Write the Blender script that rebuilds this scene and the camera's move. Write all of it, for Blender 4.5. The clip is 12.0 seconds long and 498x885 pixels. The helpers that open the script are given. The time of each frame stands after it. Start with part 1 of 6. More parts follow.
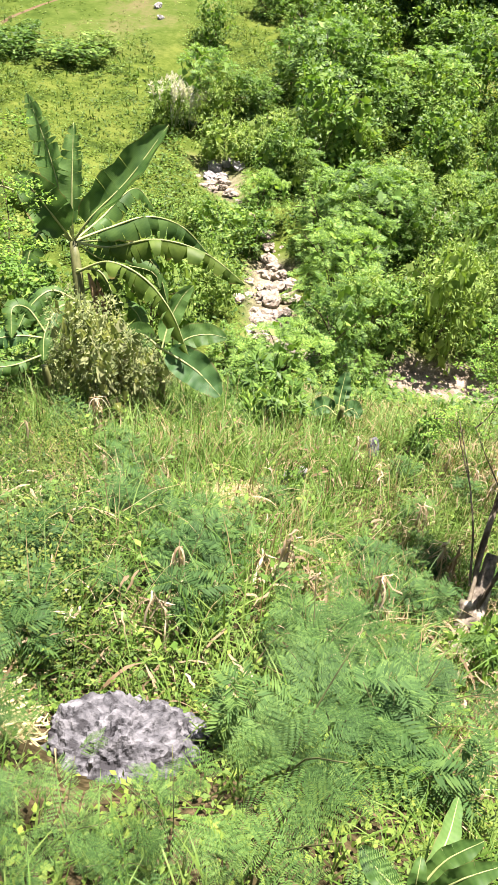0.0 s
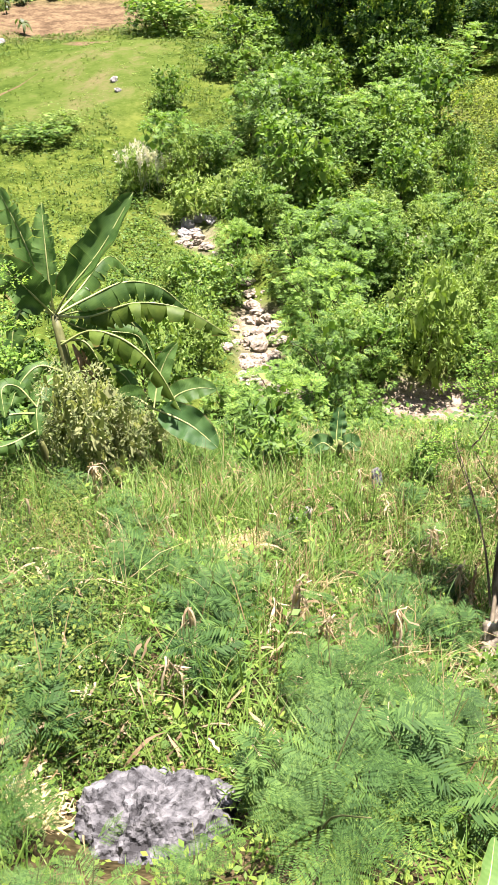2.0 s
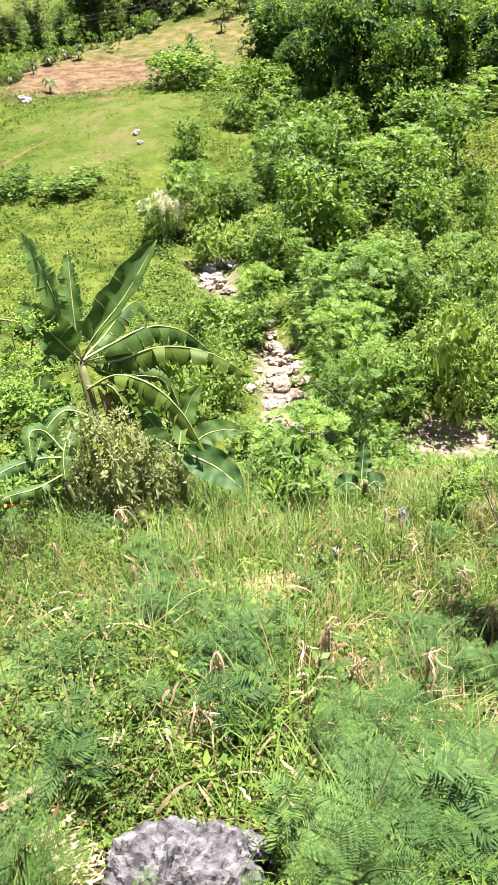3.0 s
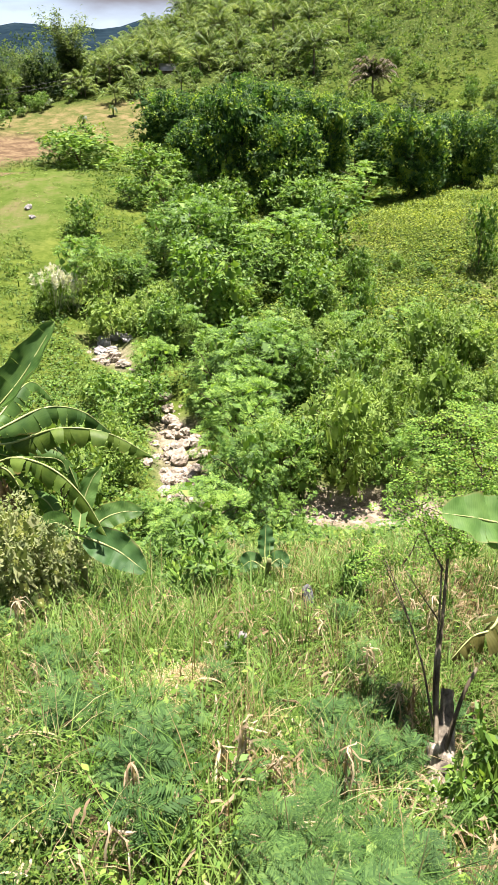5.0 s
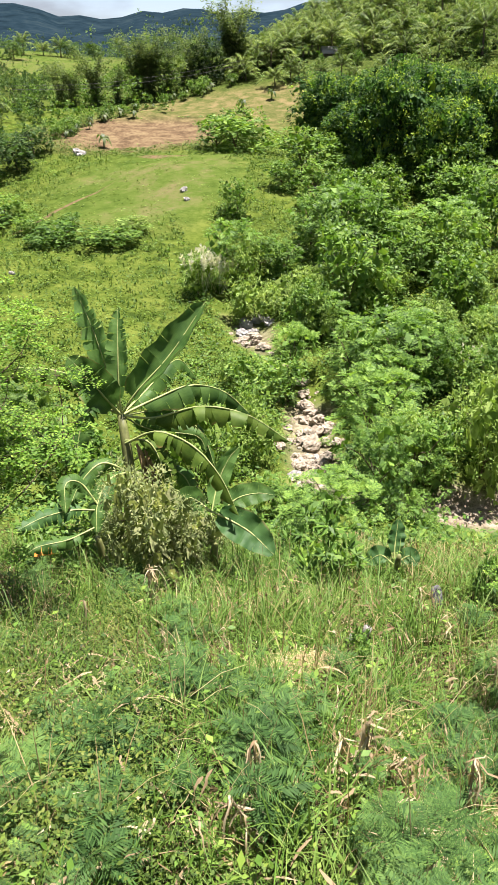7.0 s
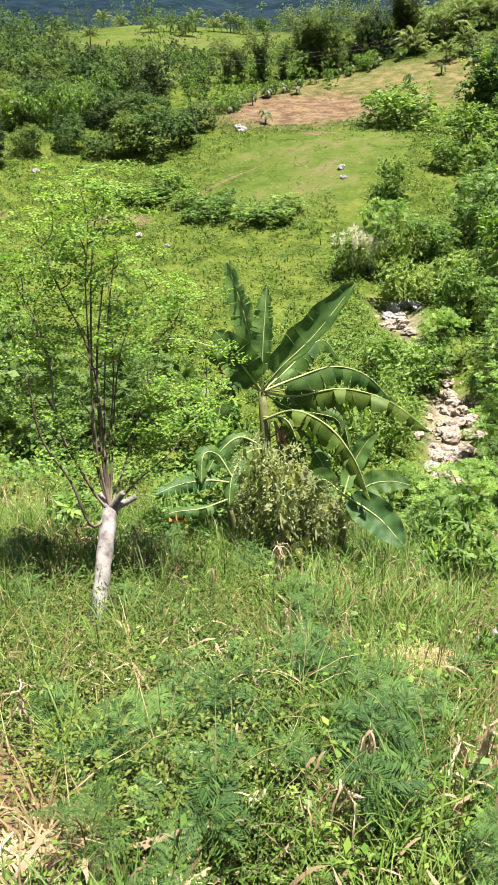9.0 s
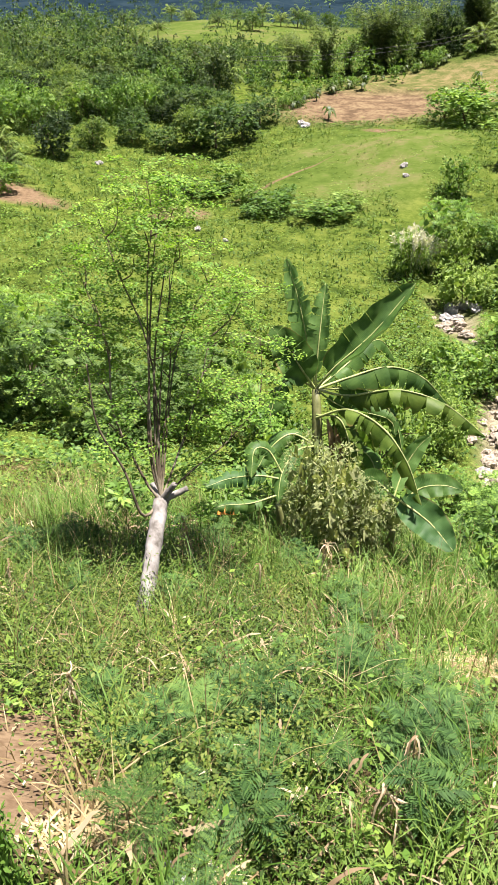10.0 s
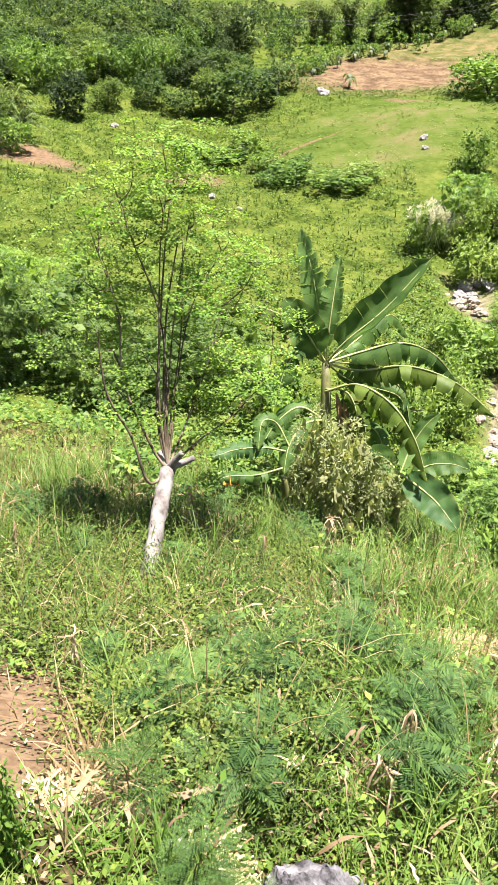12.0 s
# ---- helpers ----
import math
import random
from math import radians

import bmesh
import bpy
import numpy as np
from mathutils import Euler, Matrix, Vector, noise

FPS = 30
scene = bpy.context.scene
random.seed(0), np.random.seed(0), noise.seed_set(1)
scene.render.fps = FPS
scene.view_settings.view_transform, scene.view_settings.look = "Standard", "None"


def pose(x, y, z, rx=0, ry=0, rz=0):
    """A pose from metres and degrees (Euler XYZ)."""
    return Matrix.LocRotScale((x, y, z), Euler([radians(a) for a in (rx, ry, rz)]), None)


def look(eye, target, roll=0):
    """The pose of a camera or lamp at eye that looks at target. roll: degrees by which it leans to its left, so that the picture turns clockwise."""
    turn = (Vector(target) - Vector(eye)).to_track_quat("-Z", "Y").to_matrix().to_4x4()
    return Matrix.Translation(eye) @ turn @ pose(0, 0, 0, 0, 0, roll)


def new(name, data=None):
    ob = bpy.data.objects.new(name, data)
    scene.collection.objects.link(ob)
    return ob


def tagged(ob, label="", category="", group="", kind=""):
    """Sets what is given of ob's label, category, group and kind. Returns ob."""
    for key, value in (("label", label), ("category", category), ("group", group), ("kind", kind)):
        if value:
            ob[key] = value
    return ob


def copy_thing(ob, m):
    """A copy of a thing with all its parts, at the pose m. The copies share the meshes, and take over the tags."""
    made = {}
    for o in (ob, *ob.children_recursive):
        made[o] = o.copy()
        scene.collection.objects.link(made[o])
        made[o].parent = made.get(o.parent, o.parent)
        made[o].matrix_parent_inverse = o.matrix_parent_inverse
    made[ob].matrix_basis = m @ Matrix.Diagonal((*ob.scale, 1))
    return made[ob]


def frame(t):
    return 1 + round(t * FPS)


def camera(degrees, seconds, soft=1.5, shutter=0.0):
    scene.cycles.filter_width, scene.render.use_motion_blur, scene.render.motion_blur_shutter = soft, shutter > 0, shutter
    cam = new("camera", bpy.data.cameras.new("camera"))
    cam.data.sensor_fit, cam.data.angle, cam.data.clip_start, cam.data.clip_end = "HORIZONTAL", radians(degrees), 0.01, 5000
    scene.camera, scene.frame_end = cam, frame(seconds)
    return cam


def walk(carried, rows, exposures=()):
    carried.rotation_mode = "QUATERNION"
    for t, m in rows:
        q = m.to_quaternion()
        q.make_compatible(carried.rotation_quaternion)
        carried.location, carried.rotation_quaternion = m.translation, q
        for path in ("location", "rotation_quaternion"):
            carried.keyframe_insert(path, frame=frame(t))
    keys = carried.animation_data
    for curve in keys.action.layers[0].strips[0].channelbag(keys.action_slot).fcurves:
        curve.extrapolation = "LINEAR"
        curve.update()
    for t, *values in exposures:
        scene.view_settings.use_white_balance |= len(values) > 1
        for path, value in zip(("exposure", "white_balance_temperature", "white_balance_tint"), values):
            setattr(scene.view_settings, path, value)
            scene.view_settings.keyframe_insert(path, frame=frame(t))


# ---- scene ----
cam = camera(37.9, 12.0, soft=1.2)
PATH = [
    (0.0, pose(0.088, -0.129, -0.175, 53.38, -5.46, 3.23)),
    (0.5, pose(0.084, -0.153, -0.147, 55.46, -5.36, 2.22)),
    (1.0, pose(0.169, -0.127, -0.166, 56.09, -4.04, 0.65)),
    (1.5, pose(0.184, -0.110, -0.153, 55.96, -1.72, -0.83)),
    (2.0, pose(0.171, -0.104, -0.141, 57.03, 1.07, -0.72)),
    (2.5, pose(0.157, -0.098, -0.139, 58.84, 2.74, 0.48)),
    (3.0, pose(0.160, -0.107, -0.132, 60.26, 2.82, 0.42)),
    (3.5, pose(0.179, -0.116, -0.104, 63.62, 0.79, -3.22)),
    (3.7, pose(0.193, -0.129, -0.085, 64.91, 0.56, -4.88)),
    (5.3, pose(0.045, -0.016, 0.011, 65.54, -0.04, -7.42)),
    (5.5, pose(0.041, -0.014, 0.011, 65.27, -0.04, -6.62)),
    (6.0, pose(0.023, -0.004, 0.004, 64.87, 0.09, -3.48)),
    (6.5, pose(0.0, 0.0, 0.0, 64.80, 0.00, 0.00)),
    (7.0, pose(-0.022, -0.002, 0.003, 64.48, 0.22, 3.85)),
    (7.5, pose(-0.044, 0.006, -0.009, 64.11, 0.42, 7.30)),
    (9.3, pose(-0.063, 0.002, 0.013, 62.86, 0.29, 16.94)),
    (9.5, pose(-0.075, 0.001, -0.004, 62.84, 0.07, 17.89)),
    (10.0, pose(-0.103, -0.015, 0.010, 62.70, -0.04, 20.05)),
    (10.5, pose(-0.112, -0.010, 0.009, 62.63, -0.05, 21.61)),
    (11.0, pose(-0.103, -0.014, 0.008, 62.13, -0.53, 21.60)),
    (11.5, pose(-0.115, -0.016, 0.010, 61.49, -1.23, 21.58)),
    (12.0, pose(-0.117, -0.010, 0.003, 60.44, -1.52, 21.46)),
]
walk(cam, PATH, exposures=[
    (0.0, 2.23, 6500, 27), (3.0, 2.25, 6500, 27), (3.5, 2.12, 6500, 27), (5.5, 2.04, 6500, 22), (6.5, 1.89, 6500, 21), (7.5, 1.87, 6500, 21), (9.5, 1.92, 6500, 23),
    (10.5, 1.95, 6500, 24), (11.5, 1.99, 6500, 24), (12.0, 2.17, 6500, 27)])

# ---- world and sun ----
SUN_EL, SUN_AZ = 79, 50          # degrees; azimuth from the valley's axis, positive to the right
world = bpy.data.worlds.new("world")
scene.world = world
world.use_nodes = True
wn, wl = world.node_tree.nodes, world.node_tree.links
wn.clear()
sky = wn.new("ShaderNodeTexSky")
sky.sky_type, sky.sun_disc = "NISHITA", False
sky.sun_elevation, sky.sun_rotation = radians(SUN_EL), radians(SUN_AZ)
bg_sky, bg_cloud, w_mix, w_out = (wn.new("ShaderNodeBackground"), wn.new("ShaderNodeBackground"), wn.new("ShaderNodeMixShader"),
                                  wn.new("ShaderNodeOutputWorld"))
bg_sky.inputs["Strength"].default_value = 0.05
bg_cloud.inputs["Color"].default_value = (0.93, 0.95, 1.0, 1)
bg_cloud.inputs["Strength"].default_value = 0.09
w_co, w_map, w_noise, w_ramp = (wn.new("ShaderNodeTexCoord"), wn.new("ShaderNodeMapping"), wn.new("ShaderNodeTexNoise"), wn.new("ShaderNodeValToRGB"))
w_map.inputs["Scale"].default_value = (1, 1, 3.2)
w_noise.inputs["Scale"].default_value, w_noise.inputs["Detail"].default_value = 3.2, 7
w_ramp.color_ramp.elements[0].position, w_ramp.color_ramp.elements[1].position = 0.42, 0.6
wl.new(w_co.outputs["Generated"], w_map.inputs["Vector"])
wl.new(w_map.outputs["Vector"], w_noise.inputs["Vector"])
wl.new(w_noise.outputs["Fac"], w_ramp.inputs["Fac"])
wl.new(w_ramp.outputs["Color"], w_mix.inputs["Fac"])
wl.new(sky.outputs["Color"], bg_sky.inputs["Color"])
wl.new(bg_sky.outputs["Background"], w_mix.inputs[1])
wl.new(bg_cloud.outputs["Background"], w_mix.inputs[2])
wl.new(w_mix.outputs["Shader"], w_out.inputs["Surface"])
sun = new("sun", bpy.data.lights.new("sun", "SUN"))
sun.data.energy, sun.data.angle, sun.data.color = 5.0, radians(0.5), (1.0, 0.96, 0.88)
sun.matrix_world = look((60 * math.sin(radians(SUN_AZ)) * math.cos(radians(SUN_EL)), 60 * math.cos(radians(SUN_AZ)) * math.cos(radians(SUN_EL)),
                         60 * math.sin(radians(SUN_EL))), (0, 0, 0))


# ---- geometry helpers ----
class Geo:
    """Collects quads and builds them as one mesh."""

    def __init__(self):
        self.v, self.f, self.n = [], [], 0

    def add(self, v, f):
        v, f = np.asarray(v, float).reshape(-1, 3), np.asarray(f, int).reshape(-1, 4)
        self.v.append(v)
        self.f.append(f + self.n)
        self.n += len(v)
        return self

    def leaves(self, p, d, n, length, width, fold=0.12, mid=0.45):
        """Diamond leaves: base p, direction d, normal n."""
        p, d, n = (np.asarray(a, float).reshape(-1, 3) for a in (p, d, n))
        d = d / np.maximum(np.linalg.norm(d, axis=1, keepdims=True), 1e-6)
        s = np.cross(d, n)
        s = s / np.maximum(np.linalg.norm(s, axis=1, keepdims=True), 1e-6)
        up = np.cross(s, d)
        le, wi = np.broadcast_to(length, len(p))[:, None], np.broadcast_to(width, len(p))[:, None]
        v = np.stack([p, p + d * le * mid + s * wi / 2 + up * wi * fold, p + d * le, p + d * le * mid - s * wi / 2 + up * wi * fold], 1)
        return self.add(v, np.arange(len(p) * 4).reshape(-1, 4))

    def strips(self, path, side, width):
        """Ribbons: path (N, k, 3), side (N, 3) or (N, k, 3), width (N, k)."""
        path, side, width = np.asarray(path, float), np.asarray(side, float), np.asarray(width, float)
        if side.ndim == 2:
            side = side[:, None, :]
        n, k = path.shape[:2]
        v = np.stack([path + side * width[..., None] / 2, path - side * width[..., None] / 2], 2)
        i = (np.arange(n)[:, None] * k + np.arange(k - 1)[None]) * 2
        return self.add(v, np.stack([i, i + 1, i + 3, i + 2], -1))

    def tube(self, path, radii, sides=7, lumps=0.0, seed=0):
        path = np.asarray(path, float)
        k = len(path)
        rnd = np.random.default_rng(seed)
        t = np.gradient(path, axis=0)
        t /= np.maximum(np.linalg.norm(t, axis=1, keepdims=True), 1e-9)
        a = np.cross(t, np.where(np.abs(t[:, :1]) > 0.9, [[0, 1.0, 0]], [[1.0, 0, 0]]))
        a /= np.linalg.norm(a, axis=1, keepdims=True)
        b = np.cross(t, a)
        ang = np.linspace(0, 2 * np.pi, sides, endpoint=False)
        r = np.broadcast_to(radii, k)[:, None] * (1 + lumps * rnd.normal(size=(k, sides)))
        v = path[:, None] + r[..., None] * (a[:, None] * np.cos(ang)[None, :, None] + b[:, None] * np.sin(ang)[None, :, None])
        i = np.arange(k - 1)[:, None] * sides + np.arange(sides)[None]
        j = np.arange(k - 1)[:, None] * sides + (np.arange(sides)[None] + 1) % sides
        self.add(v, np.stack([i, j, j + sides, i + sides], -1))
        e = np.array([path[-1] + t[-1] * 1e-4])
        m = self.n
        self.v.append(e)
        self.n += 1
        last = m - sides
        for q in range(0, sides - 1, 2):
            self.f.append(np.array([[last + q, last + q + 1, last + (q + 2) % sides, m]]))
        return self

    def mesh(self, name, material, smooth_faces=False):
        v, f = np.concatenate(self.v), np.concatenate(self.f)
        me = bpy.data.meshes.new(name)
        me.vertices.add(len(v))
        me.vertices.foreach_set("co", v.astype(np.float32).ravel())
        me.loops.add(f.size)
        me.loops.foreach_set("vertex_index", f.astype(np.int32).ravel())
        me.polygons.add(len(f))
        me.polygons.foreach_set("loop_start", np.arange(0, f.size, 4, dtype=np.int32))
        me.update(calc_edges=True)
        me.validate()
        if smooth_faces:
            me.polygons.foreach_set("use_smooth", np.ones(len(me.polygons), bool))
        me.materials.append(material)
        return me


def part(name, geo, material, parent, label="", smooth_faces=False):
    ob = new(name, geo if isinstance(geo, bpy.types.Mesh) else geo.mesh(name, material, smooth_faces))
    ob.parent = parent
    return tagged(ob, label)


def thing(name, label, category, at, group="", rz=0):
    ob = new(name)
    ob.empty_display_size = 0.1
    ob.matrix_basis = pose(*at, 0, 0, rz)
    return tagged(ob, label, category, group)


def unit(v):
    v = np.asarray(v, float)
    return v / np.maximum(np.linalg.norm(v, axis=-1, keepdims=True), 1e-9)


def curve(points, k):
    """k points on a smooth line through the given ones."""
    p = np.asarray(points, float)
    u = np.r_[0, np.cumsum(np.linalg.norm(np.diff(p, axis=0), axis=1))]
    if len(p) == 2:
        return p[0] + np.linspace(0, 1, k)[:, None] * (p[1] - p[0])
    q = np.r_[[2 * p[0] - p[1]], p, [2 * p[-1] - p[-2]]]
    out = []
    for s in np.linspace(0, u[-1], k):
        i = min(int(np.searchsorted(u, s, side="right")) - 1, len(p) - 2)
        t = (s - u[i]) / max(u[i + 1] - u[i], 1e-9)
        a, b, c, e = q[i], q[i + 1], q[i + 2], q[i + 3]
        out.append(0.5 * (2 * b + (c - a) * t + (2 * a - 5 * b + 4 * c - e) * t * t + (3 * b - a - 3 * c + e) * t ** 3))
    return np.array(out)


PROFILE = [(-400, 60), (-60, 16), (-12, 2.0), (-5, -0.9), (-1.2, -1.75), (0, -2.05), (1.1, -2.6), (2.85, -3.75), (5.3, -4.95), (7.6, -5.95), (10, -6.9),
           (13, -8.4), (16.5, -10.4), (20, -11.6), (24, -11.9), (30, -12), (40, -11.6), (50, -10.2), (67, -7.6),
           (88, -5.4), (110, -3.2), (140, 0.5), (200, 4.5), (300, 10), (500, 16), (900, 30), (1500, 141), (2200, 170), (4000, 120)]
STREAM = [(-9, 62), (-4.5, 46), (-2.4, 39), (0.5, 31), (0.8, 25), (0.9, 21.9), (3, 21.2), (6, 21.1), (8.5, 21.2), (13, 20), (26, 16), (60, 10)]


def smooth(a, b, v):
    t = np.clip((np.asarray(v, float) - a) / (b - a), 0, 1)
    return t * t * (3 - 2 * t)


def stream_gap(x, y):
    """Distance to the stream's line."""
    best = np.full(np.shape(x), 1e9)
    for (ax, ay), (bx, by) in zip(STREAM, STREAM[1:]):
        dx, dy = bx - ax, by - ay
        t = np.clip(((x - ax) * dx + (y - ay) * dy) / (dx * dx + dy * dy), 0, 1)
        best = np.minimum(best, np.hypot(x - ax - t * dx, y - ay - t * dy))
    return best


def height(x, y):
    """The ground's height: a slope below the viewer, a valley with a stream, a hill behind it, and far ridges."""
    x, y = np.asarray(x, float), np.asarray(y, float)
    r = np.hypot(x, y)
    ahead = np.where(y > 3, r * smooth(-0.3, 0.35, y / np.maximum(r, 0.01)) + np.minimum(y, 0), y)
    along = np.where(r < 14, y, np.where(r > 30, ahead, y + (ahead - y) * smooth(14, 30, r)))
    z = np.interp(along, [p[0] for p in PROFILE], [p[1] for p in PROFILE])
    az = np.degrees(np.arctan2(x, np.maximum(y, 0.01)))
    z = z + 6.0 * smooth(-18, 4, az) * smooth(95, 145, r) * (1 - smooth(600, 900, r))     # palm hill
    z = z + 15.0 * smooth(-4, 6, az) * smooth(125, 250, r) * (1 - smooth(600, 900, r))    # its top
    z = z + 14.0 * smooth(2, 26, az) * smooth(105, 200, r) * (1 - smooth(500, 900, r))    # its higher shoulder
    z = z + 5.5 * np.exp(-((az + 22) / 9) ** 2) * smooth(155, 260, r) * (1 - smooth(450, 700, r))   # far sloping meadow
    z = z + 2.6 * np.exp(-((x - 27) / 12) ** 2 - ((y - 52) / 11) ** 2)                    # grassy spur
    z = z + 1.5 * np.exp(-((x + 9) / 10) ** 2 - ((y - 74) / 9) ** 2)                      # pasture knoll
    z = z - 2.0 * np.exp(-((x + 30) / 14) ** 2 - ((y - 62) / 16) ** 2)
    ridge = smooth(800, 1600, r) * (9 * np.sin(az * 0.21 + 1) + 7 * np.sin(az * 0.53) + 4 * np.sin(az * 1.7 + 2))
    z = z + ridge
    z = z + smooth(2, 20, r) * (0.22 * np.sin(x * 0.43 + 1) * np.sin(y * 0.37) + 0.1 * np.sin(x * 1.1) * np.cos(y * 0.9 + x * 0.3))
    z = z + 0.05 * np.sin(x * 2.3 + 0.5) * np.sin(y * 2.7) * smooth(0.5, 3, r) * (1 - smooth(30, 60, r))
    z = z - 0.58 * np.clip(x - 0.5, 0, 3) * (1 - smooth(4.6, 8.5, y)) * smooth(-1, 2, y)             # falls away to the side
    z = z - 0.5 * np.exp(-(((x + 0.36) / 0.65) ** 2 + ((y - 1.8) / 0.6) ** 2))                          # dip round the boulder
    z = z - 0.7 * np.exp(-((x - 6.8) / 3.0) ** 2 - ((y - 17.3) / 2.3) ** 2)                               # low bank before the sand
    gap = stream_gap(x, y)
    return z - 0.8 * (1 - smooth(0.6, 2.2, gap)) * smooth(14, 19, r) * (1 - smooth(50, 60, r))


def on_ground(x, y, sink=0.0):
    return (float(x), float(y), float(height(x, y)) - sink)


# ---- materials ----
def nodes_of(name):
    m = bpy.data.materials.new(name)
    m.use_nodes = True
    n, l = m.node_tree.nodes, m.node_tree.links
    n.clear()
    return m, n, l


def ramp_node(n, stops):
    r = n.new("ShaderNodeValToRGB")
    e = r.color_ramp.elements
    while len(e) < len(stops):
        e.new(0.5)
    for el, (p, c) in zip(e, stops):
        el.position, el.color = p, (*c, 1)
    return r


def leaf_material(name, dark, mid, light, rough=0.5, through_light=0.4, patch=1.5, spec=0.4, stops=(0.0, 0.5, 1.0), speckle=0.8, vary=0.35):
    """Leaves: each differs a little, larger patches differ too, and light shines through."""
    m, n, l = nodes_of(name)
    geo, info, noise_n, add, ramp = (n.new("ShaderNodeNewGeometry"), n.new("ShaderNodeObjectInfo"), n.new("ShaderNodeTexNoise"),
                                     n.new("ShaderNodeMath"), ramp_node(n, list(zip(stops, (dark, mid, light)))))
    noise_n.inputs["Scale"].default_value, noise_n.inputs["Detail"].default_value = patch, 3
    l.new(geo.outputs["Position"], noise_n.inputs["Vector"])
    mul, mul2, add2 = n.new("ShaderNodeMath"), n.new("ShaderNodeMath"), n.new("ShaderNodeMath")
    mul.operation, mul2.operation = "MULTIPLY_ADD", "MULTIPLY_ADD"
    l.new(geo.outputs["Random Per Island"], mul.inputs[0])
    mul.inputs[1].default_value, mul.inputs[2].default_value = speckle, -0.42 - speckle / 2
    l.new(noise_n.outputs["Fac"], mul2.inputs[0])
    mul2.inputs[1].default_value = 1.5
    l.new(mul.outputs[0], mul2.inputs[2])
    l.new(mul2.outputs[0], add2.inputs[0])
    sc = n.new("ShaderNodeMath")
    sc.operation = "MULTIPLY"
    sc.inputs[1].default_value = vary
    l.new(info.outputs["Random"], sc.inputs[0])
    l.new(sc.outputs[0], add2.inputs[1])
    l.new(add2.outputs[0], ramp.inputs["Fac"])
    bsdf, tr, mix, out = (n.new("ShaderNodeBsdfPrincipled"), n.new("ShaderNodeBsdfTranslucent"), n.new("ShaderNodeMixShader"),
                          n.new("ShaderNodeOutputMaterial"))
    bsdf.inputs["Roughness"].default_value, bsdf.inputs["Specular IOR Level"].default_value = rough, spec
    l.new(ramp.outputs["Color"], bsdf.inputs["Base Color"])
    warm = n.new("ShaderNodeMix")
    warm.data_type, warm.blend_type = "RGBA", "MULTIPLY"
    warm.inputs["Factor"].default_value = 1
    l.new(ramp.outputs["Color"], warm.inputs["A"])
    warm.inputs["B"].default_value = (1.3, 1.35, 0.7, 1)
    l.new(warm.outputs["Result"], tr.inputs["Color"])
    mix.inputs["Fac"].default_value = through_light
    l.new(bsdf.outputs[0], mix.inputs[1])
    l.new(tr.outputs[0], mix.inputs[2])
    l.new(mix.outputs[0], out.inputs["Surface"])
    return m


def rough_material(name, stops, scale=8, detail=8, rough=0.9, bump=0.3, fine=60, stretch=(1, 1, 1), spec=0.2):
    """Bark, soil and stone: a mottled colour at two sizes, with relief."""
    m, n, l = nodes_of(name)
    co, mp, n1, n2, ramp = (n.new("ShaderNodeTexCoord"), n.new("ShaderNodeMapping"), n.new("ShaderNodeTexNoise"), n.new("ShaderNodeTexNoise"),
                            ramp_node(n, stops))
    mp.inputs["Scale"].default_value = stretch
    l.new(co.outputs["Object"], mp.inputs["Vector"])
    for t, s in ((n1, scale), (n2, fine)):
        t.inputs["Scale"].default_value, t.inputs["Detail"].default_value = s, detail
        l.new(mp.outputs["Vector"], t.inputs["Vector"])
    mixv = n.new("ShaderNodeMath")
    mixv.operation = "MULTIPLY_ADD"
    mixv.inputs[1].default_value = 0.35
    l.new(n2.outputs["Fac"], mixv.inputs[0])
    sc = n.new("ShaderNodeMath")
    sc.operation = "MULTIPLY_ADD"
    sc.inputs[1].default_value, sc.inputs[2].default_value = 1.3, -0.32
    l.new(n1.outputs["Fac"], sc.inputs[0])
    l.new(sc.outputs[0], mixv.inputs[2])
    l.new(mixv.outputs[0], ramp.inputs["Fac"])
    bsdf, bp, out = n.new("ShaderNodeBsdfPrincipled"), n.new("ShaderNodeBump"), n.new("ShaderNodeOutputMaterial")
    bsdf.inputs["Roughness"].default_value, bsdf.inputs["Specular IOR Level"].default_value = rough, spec
    bp.inputs["Strength"].default_value, bp.inputs["Distance"].default_value = bump, 0.02
    l.new(mixv.outputs[0], bp.inputs["Height"])
    l.new(bp.outputs["Normal"], bsdf.inputs["Normal"])
    l.new(ramp.outputs["Color"], bsdf.inputs["Base Color"])
    l.new(bsdf.outputs[0], out.inputs["Surface"])
    return m


